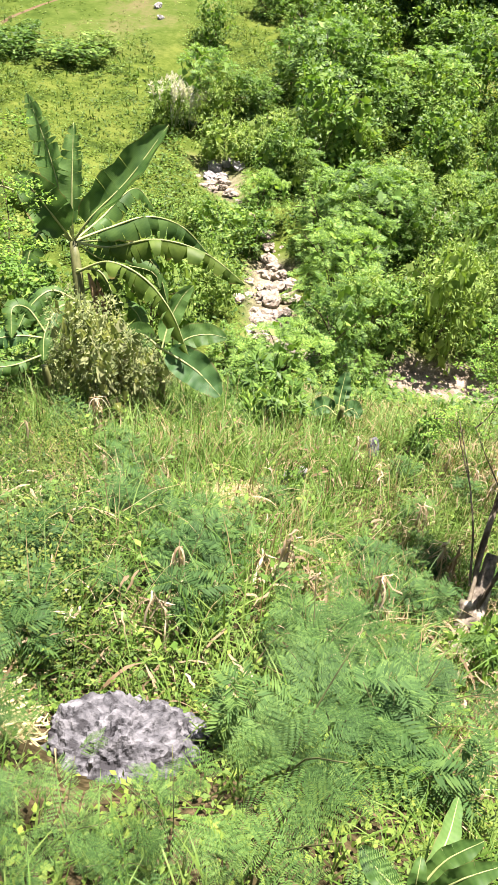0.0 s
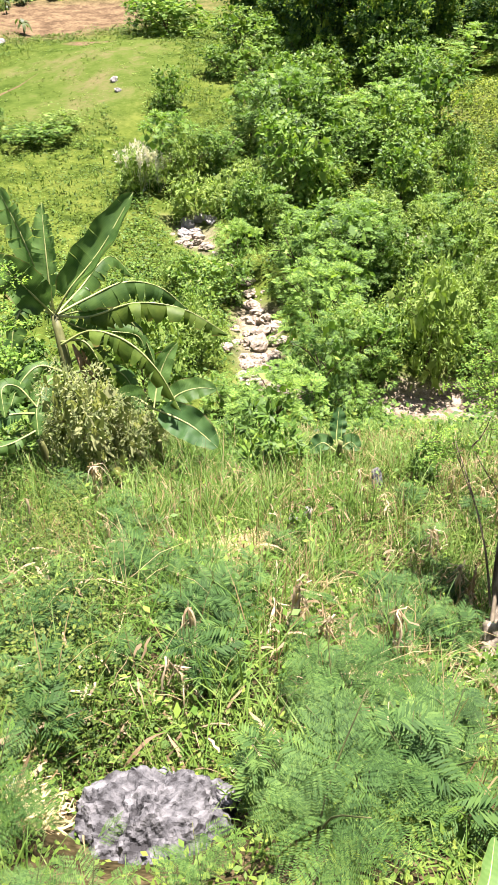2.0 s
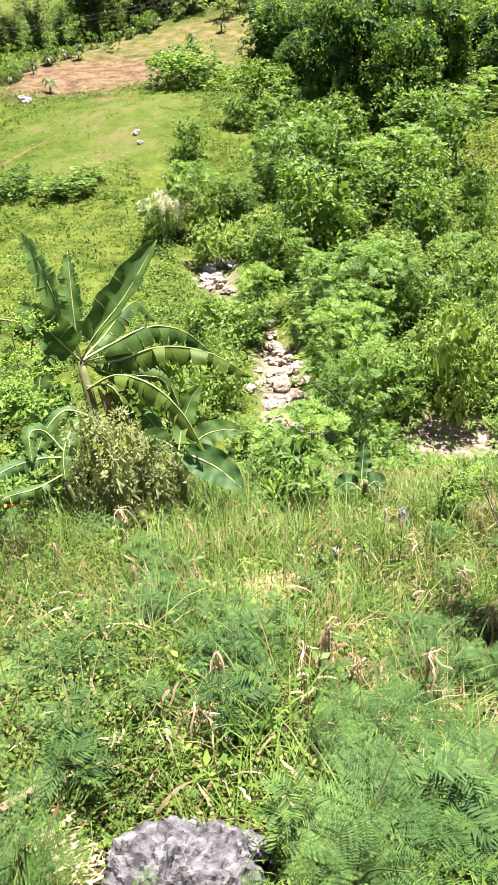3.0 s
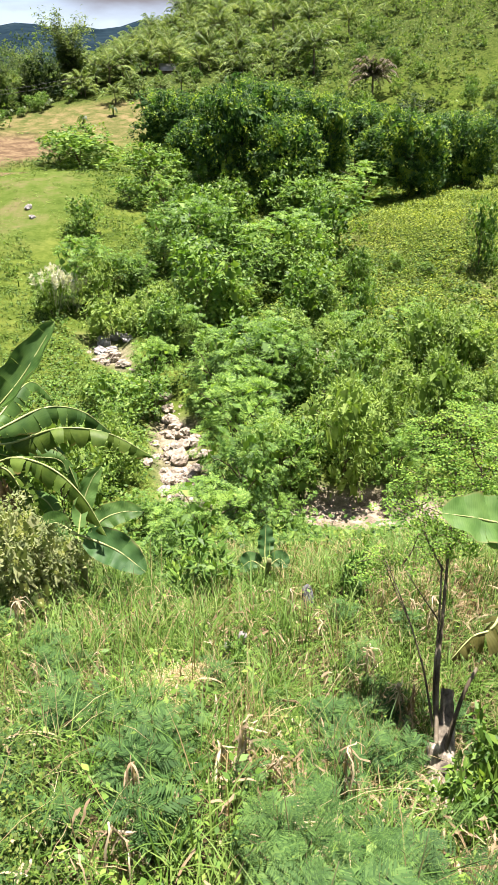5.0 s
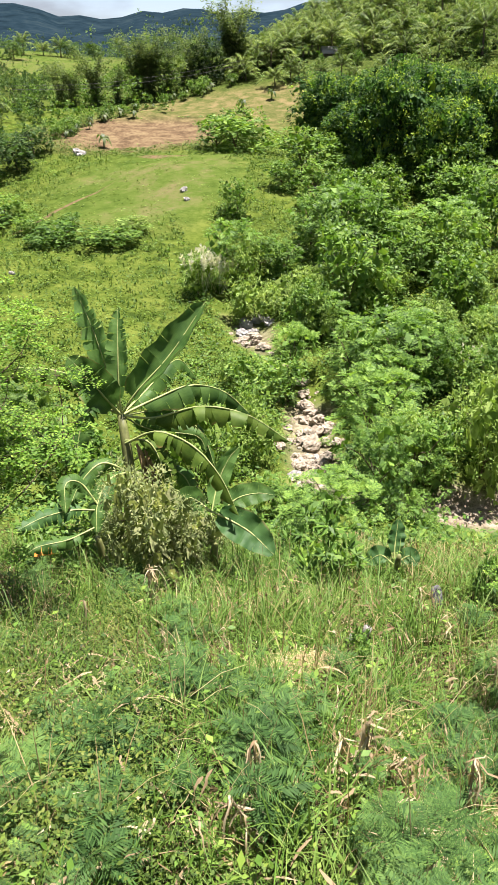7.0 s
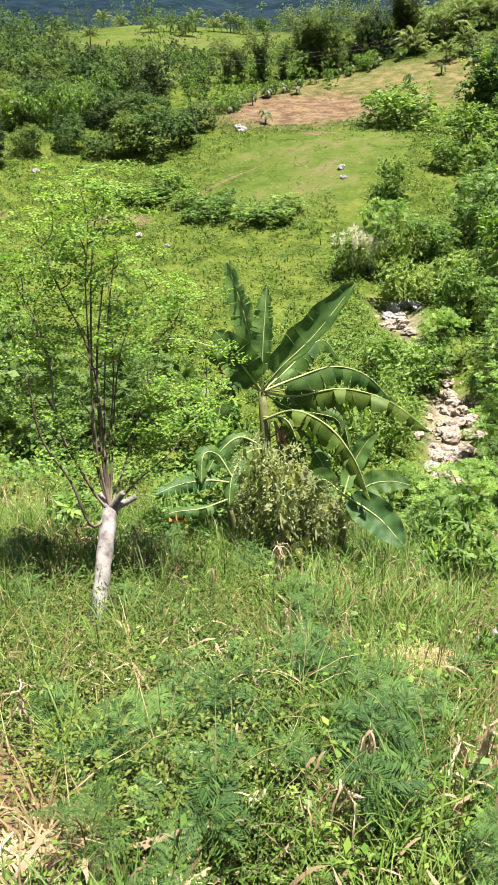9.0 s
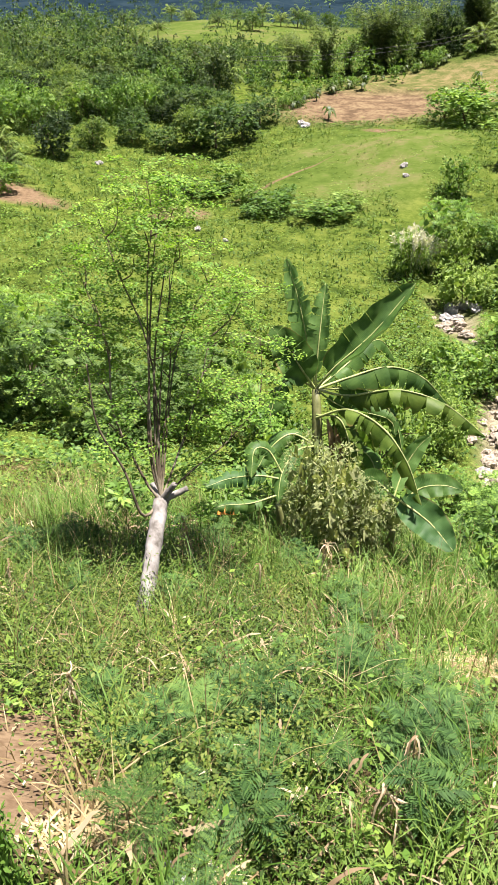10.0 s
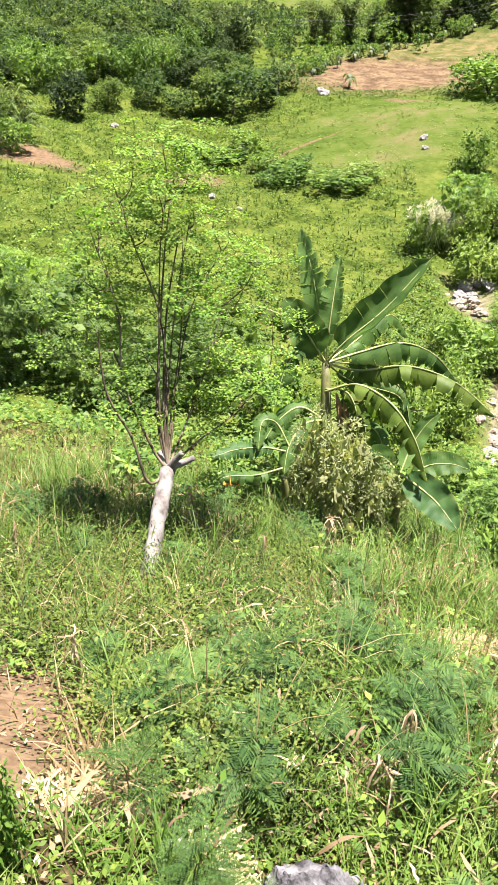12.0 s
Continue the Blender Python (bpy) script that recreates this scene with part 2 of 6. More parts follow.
def ground_material():
    """One soil sheet: litter under the near grass, meadow, pasture, ploughed earth, stream gravel, far woodland with
    haze in its colour.
    """
    m, n, l = nodes_of("ground_soil_and_turf")
    geo = n.new("ShaderNodeNewGeometry")
    sep = n.new("ShaderNodeSeparateXYZ")
    l.new(geo.outputs["Position"], sep.inputs[0])

    def math_n(op, a, b=None, c=None):
        k = n.new("ShaderNodeMath")
        k.operation = op
        for i, v in enumerate((a, b, c)):
            if v is None:
                continue
            if isinstance(v, (int, float)):
                k.inputs[i].default_value = v
            else:
                l.new(v, k.inputs[i])
        return k.outputs[0]

    def noise_at(scale, detail=6):
        k = n.new("ShaderNodeTexNoise")
        k.inputs["Scale"].default_value, k.inputs["Detail"].default_value = scale, detail
        l.new(geo.outputs["Position"], k.inputs["Vector"])
        return k.outputs["Fac"]

    big, mid, fine, tiny = noise_at(0.12), noise_at(0.6), noise_at(3.0), noise_at(22.0, 8)
    wob = math_n("MULTIPLY_ADD", mid, 0.9, -0.45)

    def ellipse(cx, cy, rx, ry, rot, soft=0.25):
        c, s = math.cos(radians(rot)), math.sin(radians(rot))
        dx, dy = math_n("SUBTRACT", sep.outputs["X"], cx), math_n("SUBTRACT", sep.outputs["Y"], cy)
        u = math_n("DIVIDE", math_n("ADD", math_n("MULTIPLY", dx, c), math_n("MULTIPLY", dy, s)), rx)
        v = math_n("DIVIDE", math_n("SUBTRACT", math_n("MULTIPLY", dy, c), math_n("MULTIPLY", dx, s)), ry)
        q = math_n("ADD", math_n("SQRT", math_n("ADD", math_n("MULTIPLY", u, u), math_n("MULTIPLY", v, v))), math_n("MULTIPLY", wob, 0.55))
        k = n.new("ShaderNodeMapRange")
        k.inputs["From Min"].default_value, k.inputs["From Max"].default_value = 1 + soft, 1 - soft
        l.new(q, k.inputs["Value"])
        return k.outputs["Result"]

    def blend(fac, a, b):
        k = n.new("ShaderNodeMix")
        k.data_type = "RGBA"
        l.new(fac, k.inputs["Factor"])
        for sock, v in (("A", a), ("B", b)):
            if isinstance(v, tuple):
                k.inputs[sock].default_value = (*v, 1)
            else:
                l.new(v, k.inputs[sock])
        return k.outputs["Result"]

    def tone(src, stops):
        r = ramp_node(n, stops)
        l.new(src, r.inputs["Fac"])
        return r.outputs["Color"]

    def span(src, a, b):
        k = n.new("ShaderNodeMapRange")
        k.inputs["From Min"].default_value, k.inputs["From Max"].default_value = a, b
        l.new(src, k.inputs["Value"])
        return k.outputs["Result"]

    mixed = math_n("ADD", math_n("MULTIPLY", fine, 0.5), math_n("MULTIPLY", tiny, 0.5))
    litter = tone(mixed, [(0.36, (0.018, 0.0158, 0.0072)), (0.5, (0.0432, 0.036, 0.0158)), (0.64, (0.1224, 0.0936, 0.0468))])
    meadow = tone(math_n("ADD", math_n("MULTIPLY", mid, 0.45), math_n("MULTIPLY", mixed, 0.55)),
                  [(0.4, (0.022, 0.038, 0.007)), (0.49, (0.05, 0.076, 0.012)), (0.6, (0.088, 0.112, 0.022))])
    pasture = tone(math_n("ADD", math_n("MULTIPLY", big, 0.35), math_n("ADD", math_n("MULTIPLY", mid, 0.3), math_n("MULTIPLY", mixed, 0.35))),
                   [(0.38, (0.0288, 0.0518, 0.0086)), (0.5, (0.0576, 0.0864, 0.0166)), (0.62, (0.1044, 0.095, 0.0418))])
    plough = tone(math_n("ADD", math_n("MULTIPLY", mid, 0.4), math_n("MULTIPLY", mixed, 0.6)),
                  [(0.4, (0.05, 0.035, 0.02)), (0.5, (0.1, 0.07, 0.04)), (0.6, (0.16, 0.125, 0.068))])
    stubble = tone(math_n("ADD", math_n("MULTIPLY", mid, 0.5), math_n("MULTIPLY", mixed, 0.5)),
                   [(0.4, (0.04, 0.06, 0.014)), (0.5, (0.085, 0.085, 0.03)), (0.6, (0.145, 0.115, 0.055))])
    earth = tone(mixed, [(0.38, (0.072, 0.0475, 0.0259)), (0.6, (0.144, 0.1044, 0.0612))])
    gravel = tone(mixed, [(0.36, (0.0648, 0.0518, 0.0346)), (0.5, (0.1728, 0.144, 0.1008)), (0.64, (0.288, 0.2484, 0.1836))])
    # far ridge woodland, its colour blued and darkened for haze and cloud shade
    hazy_wood = tone(math_n("ADD", math_n("MULTIPLY", noise_at(0.016, 8), 0.5), math_n("MULTIPLY", noise_at(0.06, 8), 0.5)),
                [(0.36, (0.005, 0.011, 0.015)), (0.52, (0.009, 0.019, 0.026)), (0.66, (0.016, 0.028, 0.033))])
    y = sep.outputs["Y"]
    col = blend(span(math_n("ADD", y, math_n("MULTIPLY", wob, 6)), 9, 14), litter, meadow)
    rough_hill = tone(mixed, [(0.38, (0.0144, 0.0259, 0.0072)), (0.5, (0.0324, 0.0504, 0.0115)), (0.62, (0.0792, 0.0936, 0.0252))])
    col = blend(span(math_n("ADD", y, math_n("MULTIPLY", wob, 30)), 108, 135), col, rough_hill)
    for e in ((-14, 70, 9.5, 13, 0), (-76, 215, 30, 72, 20), (18, 48, 10, 15, 0)):
        col = blend(ellipse(*e), col, pasture)
    for e in ((-15, 108, 15, 14, 0), (-4, 116, 11, 9, 0)):
        col = blend(ellipse(*e), col, stubble)
    for e in ((-21, 97, 11.5, 12, 10),):
        col = blend(ellipse(*e), col, plough)
    for e in ((7.0, 20.5, 2.8, 1.9, 0),):
        col = blend(ellipse(*e), col, gravel)
    for e in ((-40, 50.5, 6, 2.6, 0), (-25.3, 53, 2.4, 2, 0), (-20.3, 63.5, 0.22, 6, -24), (-2.32, 2.1, 0.55, 0.55, 0), (-1.65, 1.72, 0.5, 0.32, 0), (-14.5, 81, 2.4, 1.2, 0)):
        col = blend(ellipse(*e), col, earth)
    col = blend(span(math_n("ADD", y, math_n("MULTIPLY", wob, 200)), 560, 800), col, hazy_wood)
    mask = n.new("ShaderNodeAttribute")
    mask.attribute_name = "bed"
    col = blend(mask.outputs["Fac"], col, gravel)
    bsdf, bp, out = n.new("ShaderNodeBsdfPrincipled"), n.new("ShaderNodeBump"), n.new("ShaderNodeOutputMaterial")
    bsdf.inputs["Roughness"].default_value, bsdf.inputs["Specular IOR Level"].default_value = 1.0, 0.0
    bp.inputs["Strength"].default_value, bp.inputs["Distance"].default_value = 0.6, 0.06
    l.new(mixed, bp.inputs["Height"])
    l.new(bp.outputs["Normal"], bsdf.inputs["Normal"])
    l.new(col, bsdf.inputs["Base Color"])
    l.new(bsdf.outputs[0], out.inputs["Surface"])
    return m


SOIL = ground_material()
LEUC = leaf_material("feathery_leaf", (0.0377, 0.0945, 0.0150), (0.0975, 0.1974, 0.0290), (0.2024, 0.3297, 0.0540), 0.6, 0.34, 1.5, 0.25)
SLOPE_LEUC = leaf_material("deep_green_feathery_leaf", (0.025, 0.06, 0.014), (0.062, 0.125, 0.024), (0.125, 0.2, 0.04), 0.6, 0.3, 1.5, 0.2)
LEUC_NEAR = leaf_material("bluish_feathery_leaf", (0.0200, 0.0535, 0.0127), (0.0449, 0.1017, 0.0243), (0.0948, 0.1713, 0.0388), 0.65, 0.28, 1.2, 0.12)
BROAD = leaf_material("broad_leaf", (0.0299, 0.0772, 0.0097), (0.0825, 0.1723, 0.0229), (0.1716, 0.2710, 0.0405), 0.55, 0.32, 1.5, 0.25)
SCRUB = leaf_material("scrub_leaf", (0.0520, 0.1039, 0.0162), (0.1304, 0.2195, 0.0369), (0.2352, 0.3283, 0.0810), 0.6, 0.38, 2.5, 0.2)
HERB = leaf_material("herb_leaf", (0.0327, 0.0714, 0.0100), (0.0773, 0.1364, 0.0175), (0.1427, 0.2014, 0.0313), 0.6, 0.2, 0.8, 0.15)
SPUR_HERB = leaf_material("yellow_green_herb_leaf", (0.0743, 0.1148, 0.0162), (0.1688, 0.2295, 0.0270), (0.2700, 0.3172, 0.0486), 0.6, 0.3, 0.5, 0.15)
SHRUBLET = leaf_material("olive_herb_leaf", (0.0204, 0.0408, 0.0068), (0.0578, 0.0918, 0.0136), (0.1224, 0.153, 0.0272), 0.6, 0.18, 0.9, 0.15)
MANGO = leaf_material("glossy_dark_leaf", (0.018, 0.05, 0.016), (0.05, 0.118, 0.025), (0.23, 0.33, 0.04), 0.6, 0.4, 0.8, 0.15, (0.12, 0.42, 0.66), 0.35, 0.08)
FOREST = leaf_material("woodland_leaf", (0.0232, 0.0543, 0.0171), (0.0584, 0.1122, 0.0323), (0.1304, 0.1914, 0.0541), 0.7, 0.4, 0.12, 0.15)
FOREST_LIGHT = leaf_material("light_woodland_leaf", (0.0348, 0.0693, 0.0160), (0.0799, 0.1358, 0.0330), (0.1530, 0.2090, 0.0570), 0.7, 0.42, 0.12, 0.15)
FOREST_DARK = leaf_material("dark_woodland_leaf", (0.0109, 0.0272, 0.0088), (0.0286, 0.0558, 0.0163), (0.068, 0.102, 0.0272), 0.65, 0.35, 0.12, 0.15)
PALM = leaf_material("palm_frond_green", (0.0277, 0.0552, 0.0117), (0.0831, 0.1372, 0.0273), (0.1966, 0.2565, 0.0624), 0.6, 0.3, 0.35, 0.15)
BAMBOO = leaf_material("bamboo_leaf", (0.03, 0.055, 0.018), (0.075, 0.115, 0.035), (0.15, 0.2, 0.06), 0.6, 0.4, 0.3, 0.2)
FIELD_BANANA = leaf_material("field_banana_leaf", (0.0180, 0.0390, 0.0090), (0.0450, 0.0780, 0.0180), (0.0900, 0.1260, 0.0360), 0.5, 0.35, 0.8, 0.3)
MORINGA = leaf_material("light_green_leaflet", (0.0529, 0.1303, 0.0178), (0.1100, 0.2280, 0.0293), (0.2198, 0.3339, 0.0489), 0.6, 0.42, 1.2, 0.2)
GRASS = leaf_material("long_grass", (0.0287, 0.0715, 0.0089), (0.0669, 0.1374, 0.0178), (0.1242, 0.1888, 0.0389), 0.55, 0.18, 0.7, 0.15)
DRY_GRASS = leaf_material("dry_grass", (0.1344, 0.0966, 0.0420), (0.2604, 0.2058, 0.0966), (0.4368, 0.3696, 0.2100), 0.7, 0.25, 1.5, 0.2)
DRY_LEAF = leaf_material("dry_corn_leaf", (0.1632, 0.1156, 0.0612), (0.3128, 0.2448, 0.1428), (0.4488, 0.3876, 0.2584), 0.7, 0.25, 3, 0.2)
PLUME = leaf_material("white_plume", (0.4675, 0.4505, 0.3995), (0.612, 0.595, 0.5355), (0.697, 0.68, 0.6375), 0.9, 0.3)
BARK = rough_material("grey_brown_bark", [(0.25, (0.0306, 0.0252, 0.015)), (0.5, (0.0952, 0.0782, 0.0476)), (0.75, (0.1972, 0.1734, 0.119))], 6, 8, 0.9, 0.6, 40, (1, 1, 0.25))
GREY_BARK = rough_material("grey_rough_bark", [(0.25, (0.0560, 0.0478, 0.0342)), (0.5, (0.1760, 0.1529, 0.1106)), (0.72, (0.4259, 0.3890, 0.3003))], 9, 9, 0.92, 0.9, 45, (1, 1, 0.5))
TWIGGY = leaf_material("half_dry_leaf", (0.0867, 0.1135, 0.0433), (0.1849, 0.2333, 0.0918), (0.3251, 0.3468, 0.1632), 0.7, 0.45, 3.0, 0.15)
PALE_BARK = rough_material("whitish_bark", [(0.25, (0.0714, 0.0654, 0.0525)), (0.45, (0.1591, 0.1514, 0.1324)), (0.7, (0.2528, 0.2451, 0.2202))], 7, 8, 0.85, 0.5, 35, (1, 1, 0.6))
TWIG = rough_material("brown_twig", [(0.2, (0.0306, 0.0204, 0.0122)), (0.6, (0.102, 0.0748, 0.0476)), (0.85, (0.17, 0.136, 0.0884))], 12, 6, 0.85, 0.4)
GREEN_STEM = rough_material("green_stem", [(0.2, (0.0408, 0.0476, 0.017)), (0.6, (0.0884, 0.102, 0.034)), (0.85, (0.1496, 0.1428, 0.0612))], 9, 5, 0.6, 0.2)
LIMESTONE = rough_material("grey_pitted_limestone", [(0.34, (0.03, 0.03, 0.03)), (0.48, (0.075, 0.077, 0.077)), (0.62, (0.115, 0.117, 0.116)), (0.8, (0.175, 0.177, 0.174))],
                           13, 14, 0.95, 1.0, 70)
STREAM_STONE = rough_material("pale_stream_stone", [(0.3, (0.1225, 0.1021, 0.0735)), (0.5, (0.2206, 0.1879, 0.1389)), (0.75, (0.3268, 0.2900, 0.2288))], 2.2, 8, 0.85, 0.5, 14)
WHITE_STONE = rough_material("whitish_limestone", [(0.3, (0.1445, 0.1403, 0.1275)), (0.5, (0.238, 0.2295, 0.2125)), (0.75, (0.357, 0.3485, 0.3272))], 2, 8, 0.9, 0.5, 12)


# ---- ground ----
def make_ground():
    radii = np.r_[0.02, np.arange(0.3, 12, 0.3), np.arange(12, 50, 0.5), np.arange(50, 150, 2.0), np.geomspace(150, 4200, 34)]
    seg = 260
    ang = np.linspace(0, 2 * np.pi, seg, endpoint=False)
    rr, aa = np.meshgrid(radii, ang, indexing="ij")
    x, y = rr * np.sin(aa), rr * np.cos(aa)
    z = height(x, y)
    i = np.arange(len(radii) - 1)[:, None] * seg + np.arange(seg)[None]
    j = np.arange(len(radii) - 1)[:, None] * seg + (np.arange(seg)[None] + 1) % seg
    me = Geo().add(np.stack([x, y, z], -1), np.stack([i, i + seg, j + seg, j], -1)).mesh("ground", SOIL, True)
    gap = (stream_gap(x, y) / (1 + 0.9 * np.exp(-((x - 7.0) / 2.2) ** 2 - ((y - 21.1) / 2.5) ** 2))).ravel()
    bed = (1 - smooth(0.45, 1.05, gap + 0.35 * np.sin(x.ravel() * 3.1) * np.sin(y.ravel() * 2.3))) * np.maximum(1 - smooth(30.0, 32.0, rr.ravel()), 0.85 * smooth(36.5, 38, rr.ravel()) * (1 - smooth(41, 43.5, rr.ravel())))
    me.attributes.new("bed", "FLOAT", "POINT").data.foreach_set("value", bed.astype(np.float32))
    tagged(new("ground", me), "green and earthy hillside falling to a stream valley", "ground", kind="structure")


make_ground()


# ---- plant builders ----
def lobes(rnd, count, w, h, low=0.25):
    """Overlapping balls that make up a crown: centres and radii."""
    c, r = [], []
    for i in range(count):
        a, u = rnd.uniform(0, 2 * np.pi), np.sqrt(rnd.uniform(0, 1))
        z = rnd.uniform(low, 0.82)
        spread = np.sin(np.pi * (0.18 + 0.72 * (z - low) / (1 - low)) ** 0.9)
        c.append((0.36 * w * u * spread * np.cos(a), 0.36 * w * u * spread * np.sin(a), z * h))
        r.append(rnd.uniform(0.13, 0.24) * min(w, h * 1.15))
    return np.array(c), np.array(r)


def shell(rnd, c, r, n, inner=0.82):
    """n points on the outside of the balls, with the way outwards."""
    k = rnd.choice(len(c), n * 4, p=r ** 2 / (r ** 2).sum())
    d = unit(rnd.normal(size=(n * 4, 3)))
    p = c[k] + d * (r[k] * rnd.uniform(inner, 1.08, n * 4))[:, None]
    keep = np.ones(n * 4, bool)
    for q, s in zip(c, r):
        keep &= np.linalg.norm(p - q, axis=1) > s * 0.8
    keep &= d[:, 2] > -0.75
    return p[keep][:n], d[keep][:n]


def feather(g, rnd, base, d, up, length, pairs=5, leaflets=0, ratio=0.42):
    """Bipinnate leaves at many places: base, direction, upward side (N, 3), length (N)."""
    base, d, up = np.asarray(base, float), unit(d), unit(up)
    s = unit(np.cross(d, up))
    nrm = np.cross(s, d)
    length = np.broadcast_to(length, len(base))
    for i in range(pairs):
        u = 0.22 + 0.78 * (i + 0.5) / pairs
        at = base + d * (length * u)[:, None] - nrm * (length * 0.22 * u * u)[:, None]
        pl = length * ratio * (0.65 + 0.6 * np.sin(np.pi * (0.15 + 0.75 * u)))
        for sg in (-1, 1):
            pd = unit(s * sg * 0.88 + d * (0.42 + 0.25 * u) - nrm * 0.18 + rnd.normal(size=d.shape) * 0.06)
            if not leaflets:
                g.leaves(at, pd, nrm, pl, pl * (0.26 if pairs < 6 else 0.15), 0.1)
                continue
            across = unit(np.cross(pd, nrm))
            for k in range(leaflets):
                v = 0.1 + 0.9 * (k + 0.5) / leaflets
                lp = at + pd * (pl * v)[:, None] - nrm * (pl * 0.12 * v * v)[:, None]
                ll = pl * 0.21 * (1 - 0.45 * v * v)
                for sd in (-1, 1):
                    g.leaves(lp, across * sd + pd * 0.35, nrm, ll, ll * (0.24 if leaflets > 8 else 0.42), 0.05)


def trunk_geo(rnd, h, radius, forks, w, sides=7):
    g = Geo()
    top = np.array([rnd.normal(0, 0.05) * h, rnd.normal(0, 0.05) * h, h * 0.55])
    p = curve([(0, 0, -0.25), (0, 0, 0.02), tuple(top * [0.4, 0.7, 0.5]), tuple(top)], 7)
    g.tube(p, np.linspace(radius, radius * 0.5, 7), sides, 0.06, int(rnd.integers(99)))
    for i in range(forks):
        a = 2 * np.pi * (i + rnd.uniform(0, 0.6)) / forks
        s = p[rnd.integers(2, 6)]
        e = np.array([np.cos(a) * w * 0.36, np.sin(a) * w * 0.36, h * rnd.uniform(0.55, 0.85)])
        m = (s + e) / 2 + [0, 0, h * 0.06]
        g.tube(curve([s, m, e], 5), np.linspace(radius * 0.5, radius * 0.12, 5), 5)
    return g


def tufts(rnd, c, r, n, per, reach):
    """Leaves gathered in tufts at the twig ends of a crown: places and ways outwards."""
    p, d = shell(rnd, c, r, max(n // per, 6))
    p, d = np.repeat(p, per, 0), np.repeat(d, per, 0)
    size = np.repeat(rnd.uniform(0.6, 1.35, len(p) // per), per)
    o = unit(d * 0.7 + [0, 0, 0.5] + rnd.normal(size=d.shape) * 0.7)
    return p + o * (reach * size * rnd.uniform(0.5, 1.0, len(p)))[:, None], o


def make_bush(kind, seed, w, h, leaves, size, count=9, radius=0.06, forks=5, low=0.25, swell=1.0, per=12, pairs=5):
    """Meshes for one shrub or tree: its trunk and its crown."""
    rnd = np.random.default_rng(seed)
    c, r = lobes(rnd, count, w, h, low)
    r = r * swell
    if kind == "dome":
        a = rnd.uniform(0, 2 * np.pi) + np.arange(count - 1) * 2.4
        ring = rnd.uniform(0.16, 0.36, count - 1) * w
        c = np.r_[[(0, 0, 0.5 * h)], np.stack([np.cos(a) * ring, np.sin(a) * ring, rnd.uniform(0.16, 0.82, count - 1) * h], 1)]
        r = np.r_[0.28 * w, rnd.uniform(0.11, 0.22, count - 1) * w]
    g = Geo()
    if kind == "feathery":
        per = 6
        p, d = shell(rnd, c, r, max(leaves // per, 6))
        p, d = np.repeat(p, per, 0), np.repeat(d, per, 0)
        a = rnd.uniform(0, 6.28, len(p) // per).repeat(per) + np.tile(np.arange(per) * 1.05, len(p) // per)
        out = unit(np.stack([np.cos(a), np.sin(a), rnd.uniform(-0.25, 0.45, len(a))], 1) + d * 0.75)
        feather(g, rnd, p + rnd.normal(0, 0.12 * size, p.shape), out, d * 0.35 + [0, 0, 0.9], size * rnd.uniform(0.7, 1.2, len(p)), pairs)
    else:
        p, o = tufts(rnd, c, r, leaves, per, 0.075 * w)
        out = unit(o * [1, 1, 0.45] + rnd.normal(size=o.shape) * 0.4 - [0, 0, 0.22])
        n = unit(o * 0.55 + [0, 0, 0.75] + rnd.normal(size=o.shape) * 0.3)
        le = size * rnd.uniform(0.6, 1.25, len(p))
        g.leaves(p, out, n, le, le * (0.36 if kind == "long" else 0.55), 0.12)
    p, d = shell(rnd, c, r * 0.68, max(leaves // 14, 8))          # shaded leaves inside
    g.leaves(p, rnd.normal(size=d.shape), d + rnd.normal(size=d.shape) * 0.3, 0.13 * w, 0.09 * w, 0.1)
    return trunk_geo(rnd, h, radius, forks, w), g


def plant_proto(name, label, category, group, geos, bark, leaf):
    """A first plant of its kind, kept as the pattern for copy_thing; it is moved to its place by put()."""
    root = thing(name, label, category, (0, 0, 0), group)
    for geo in geos[0] if isinstance(geos[0], list) else [geos[0]]:
        part("culm" if isinstance(geos[0], list) else "trunk", geo, bark, root, smooth_faces=True)
    part("crown", geos[1], leaf, root)
    return {"root": root, "used": False}


PLACED = np.random.default_rng(77)


def put(proto, x, y, sx, sz, sink=0.05, z=None):
    at = on_ground(x, y, sink) if z is None else (x, y, z)
    m = pose(*at, 0, 0, PLACED.uniform(0, 360)) @ Matrix.Diagonal((sx, sx, sz, 1))
    if not proto["used"]:
        proto["used"] = True
        proto["root"].matrix_basis = m
        return proto["root"]
    root = proto["root"]
    keep = root.matrix_basis.copy()
    root.matrix_basis = Matrix.Identity(4)
    ob = copy_thing(root, m)
    root.matrix_basis = keep
    return ob


def put_all(protos, rows, w0, h0, sink=0.1):
    """rows: x, y, width, height in metres."""
    for i, (x, y, w, h) in enumerate(rows):
        put(protos[i % len(protos)], x, y, w / w0, h / h0, sink)


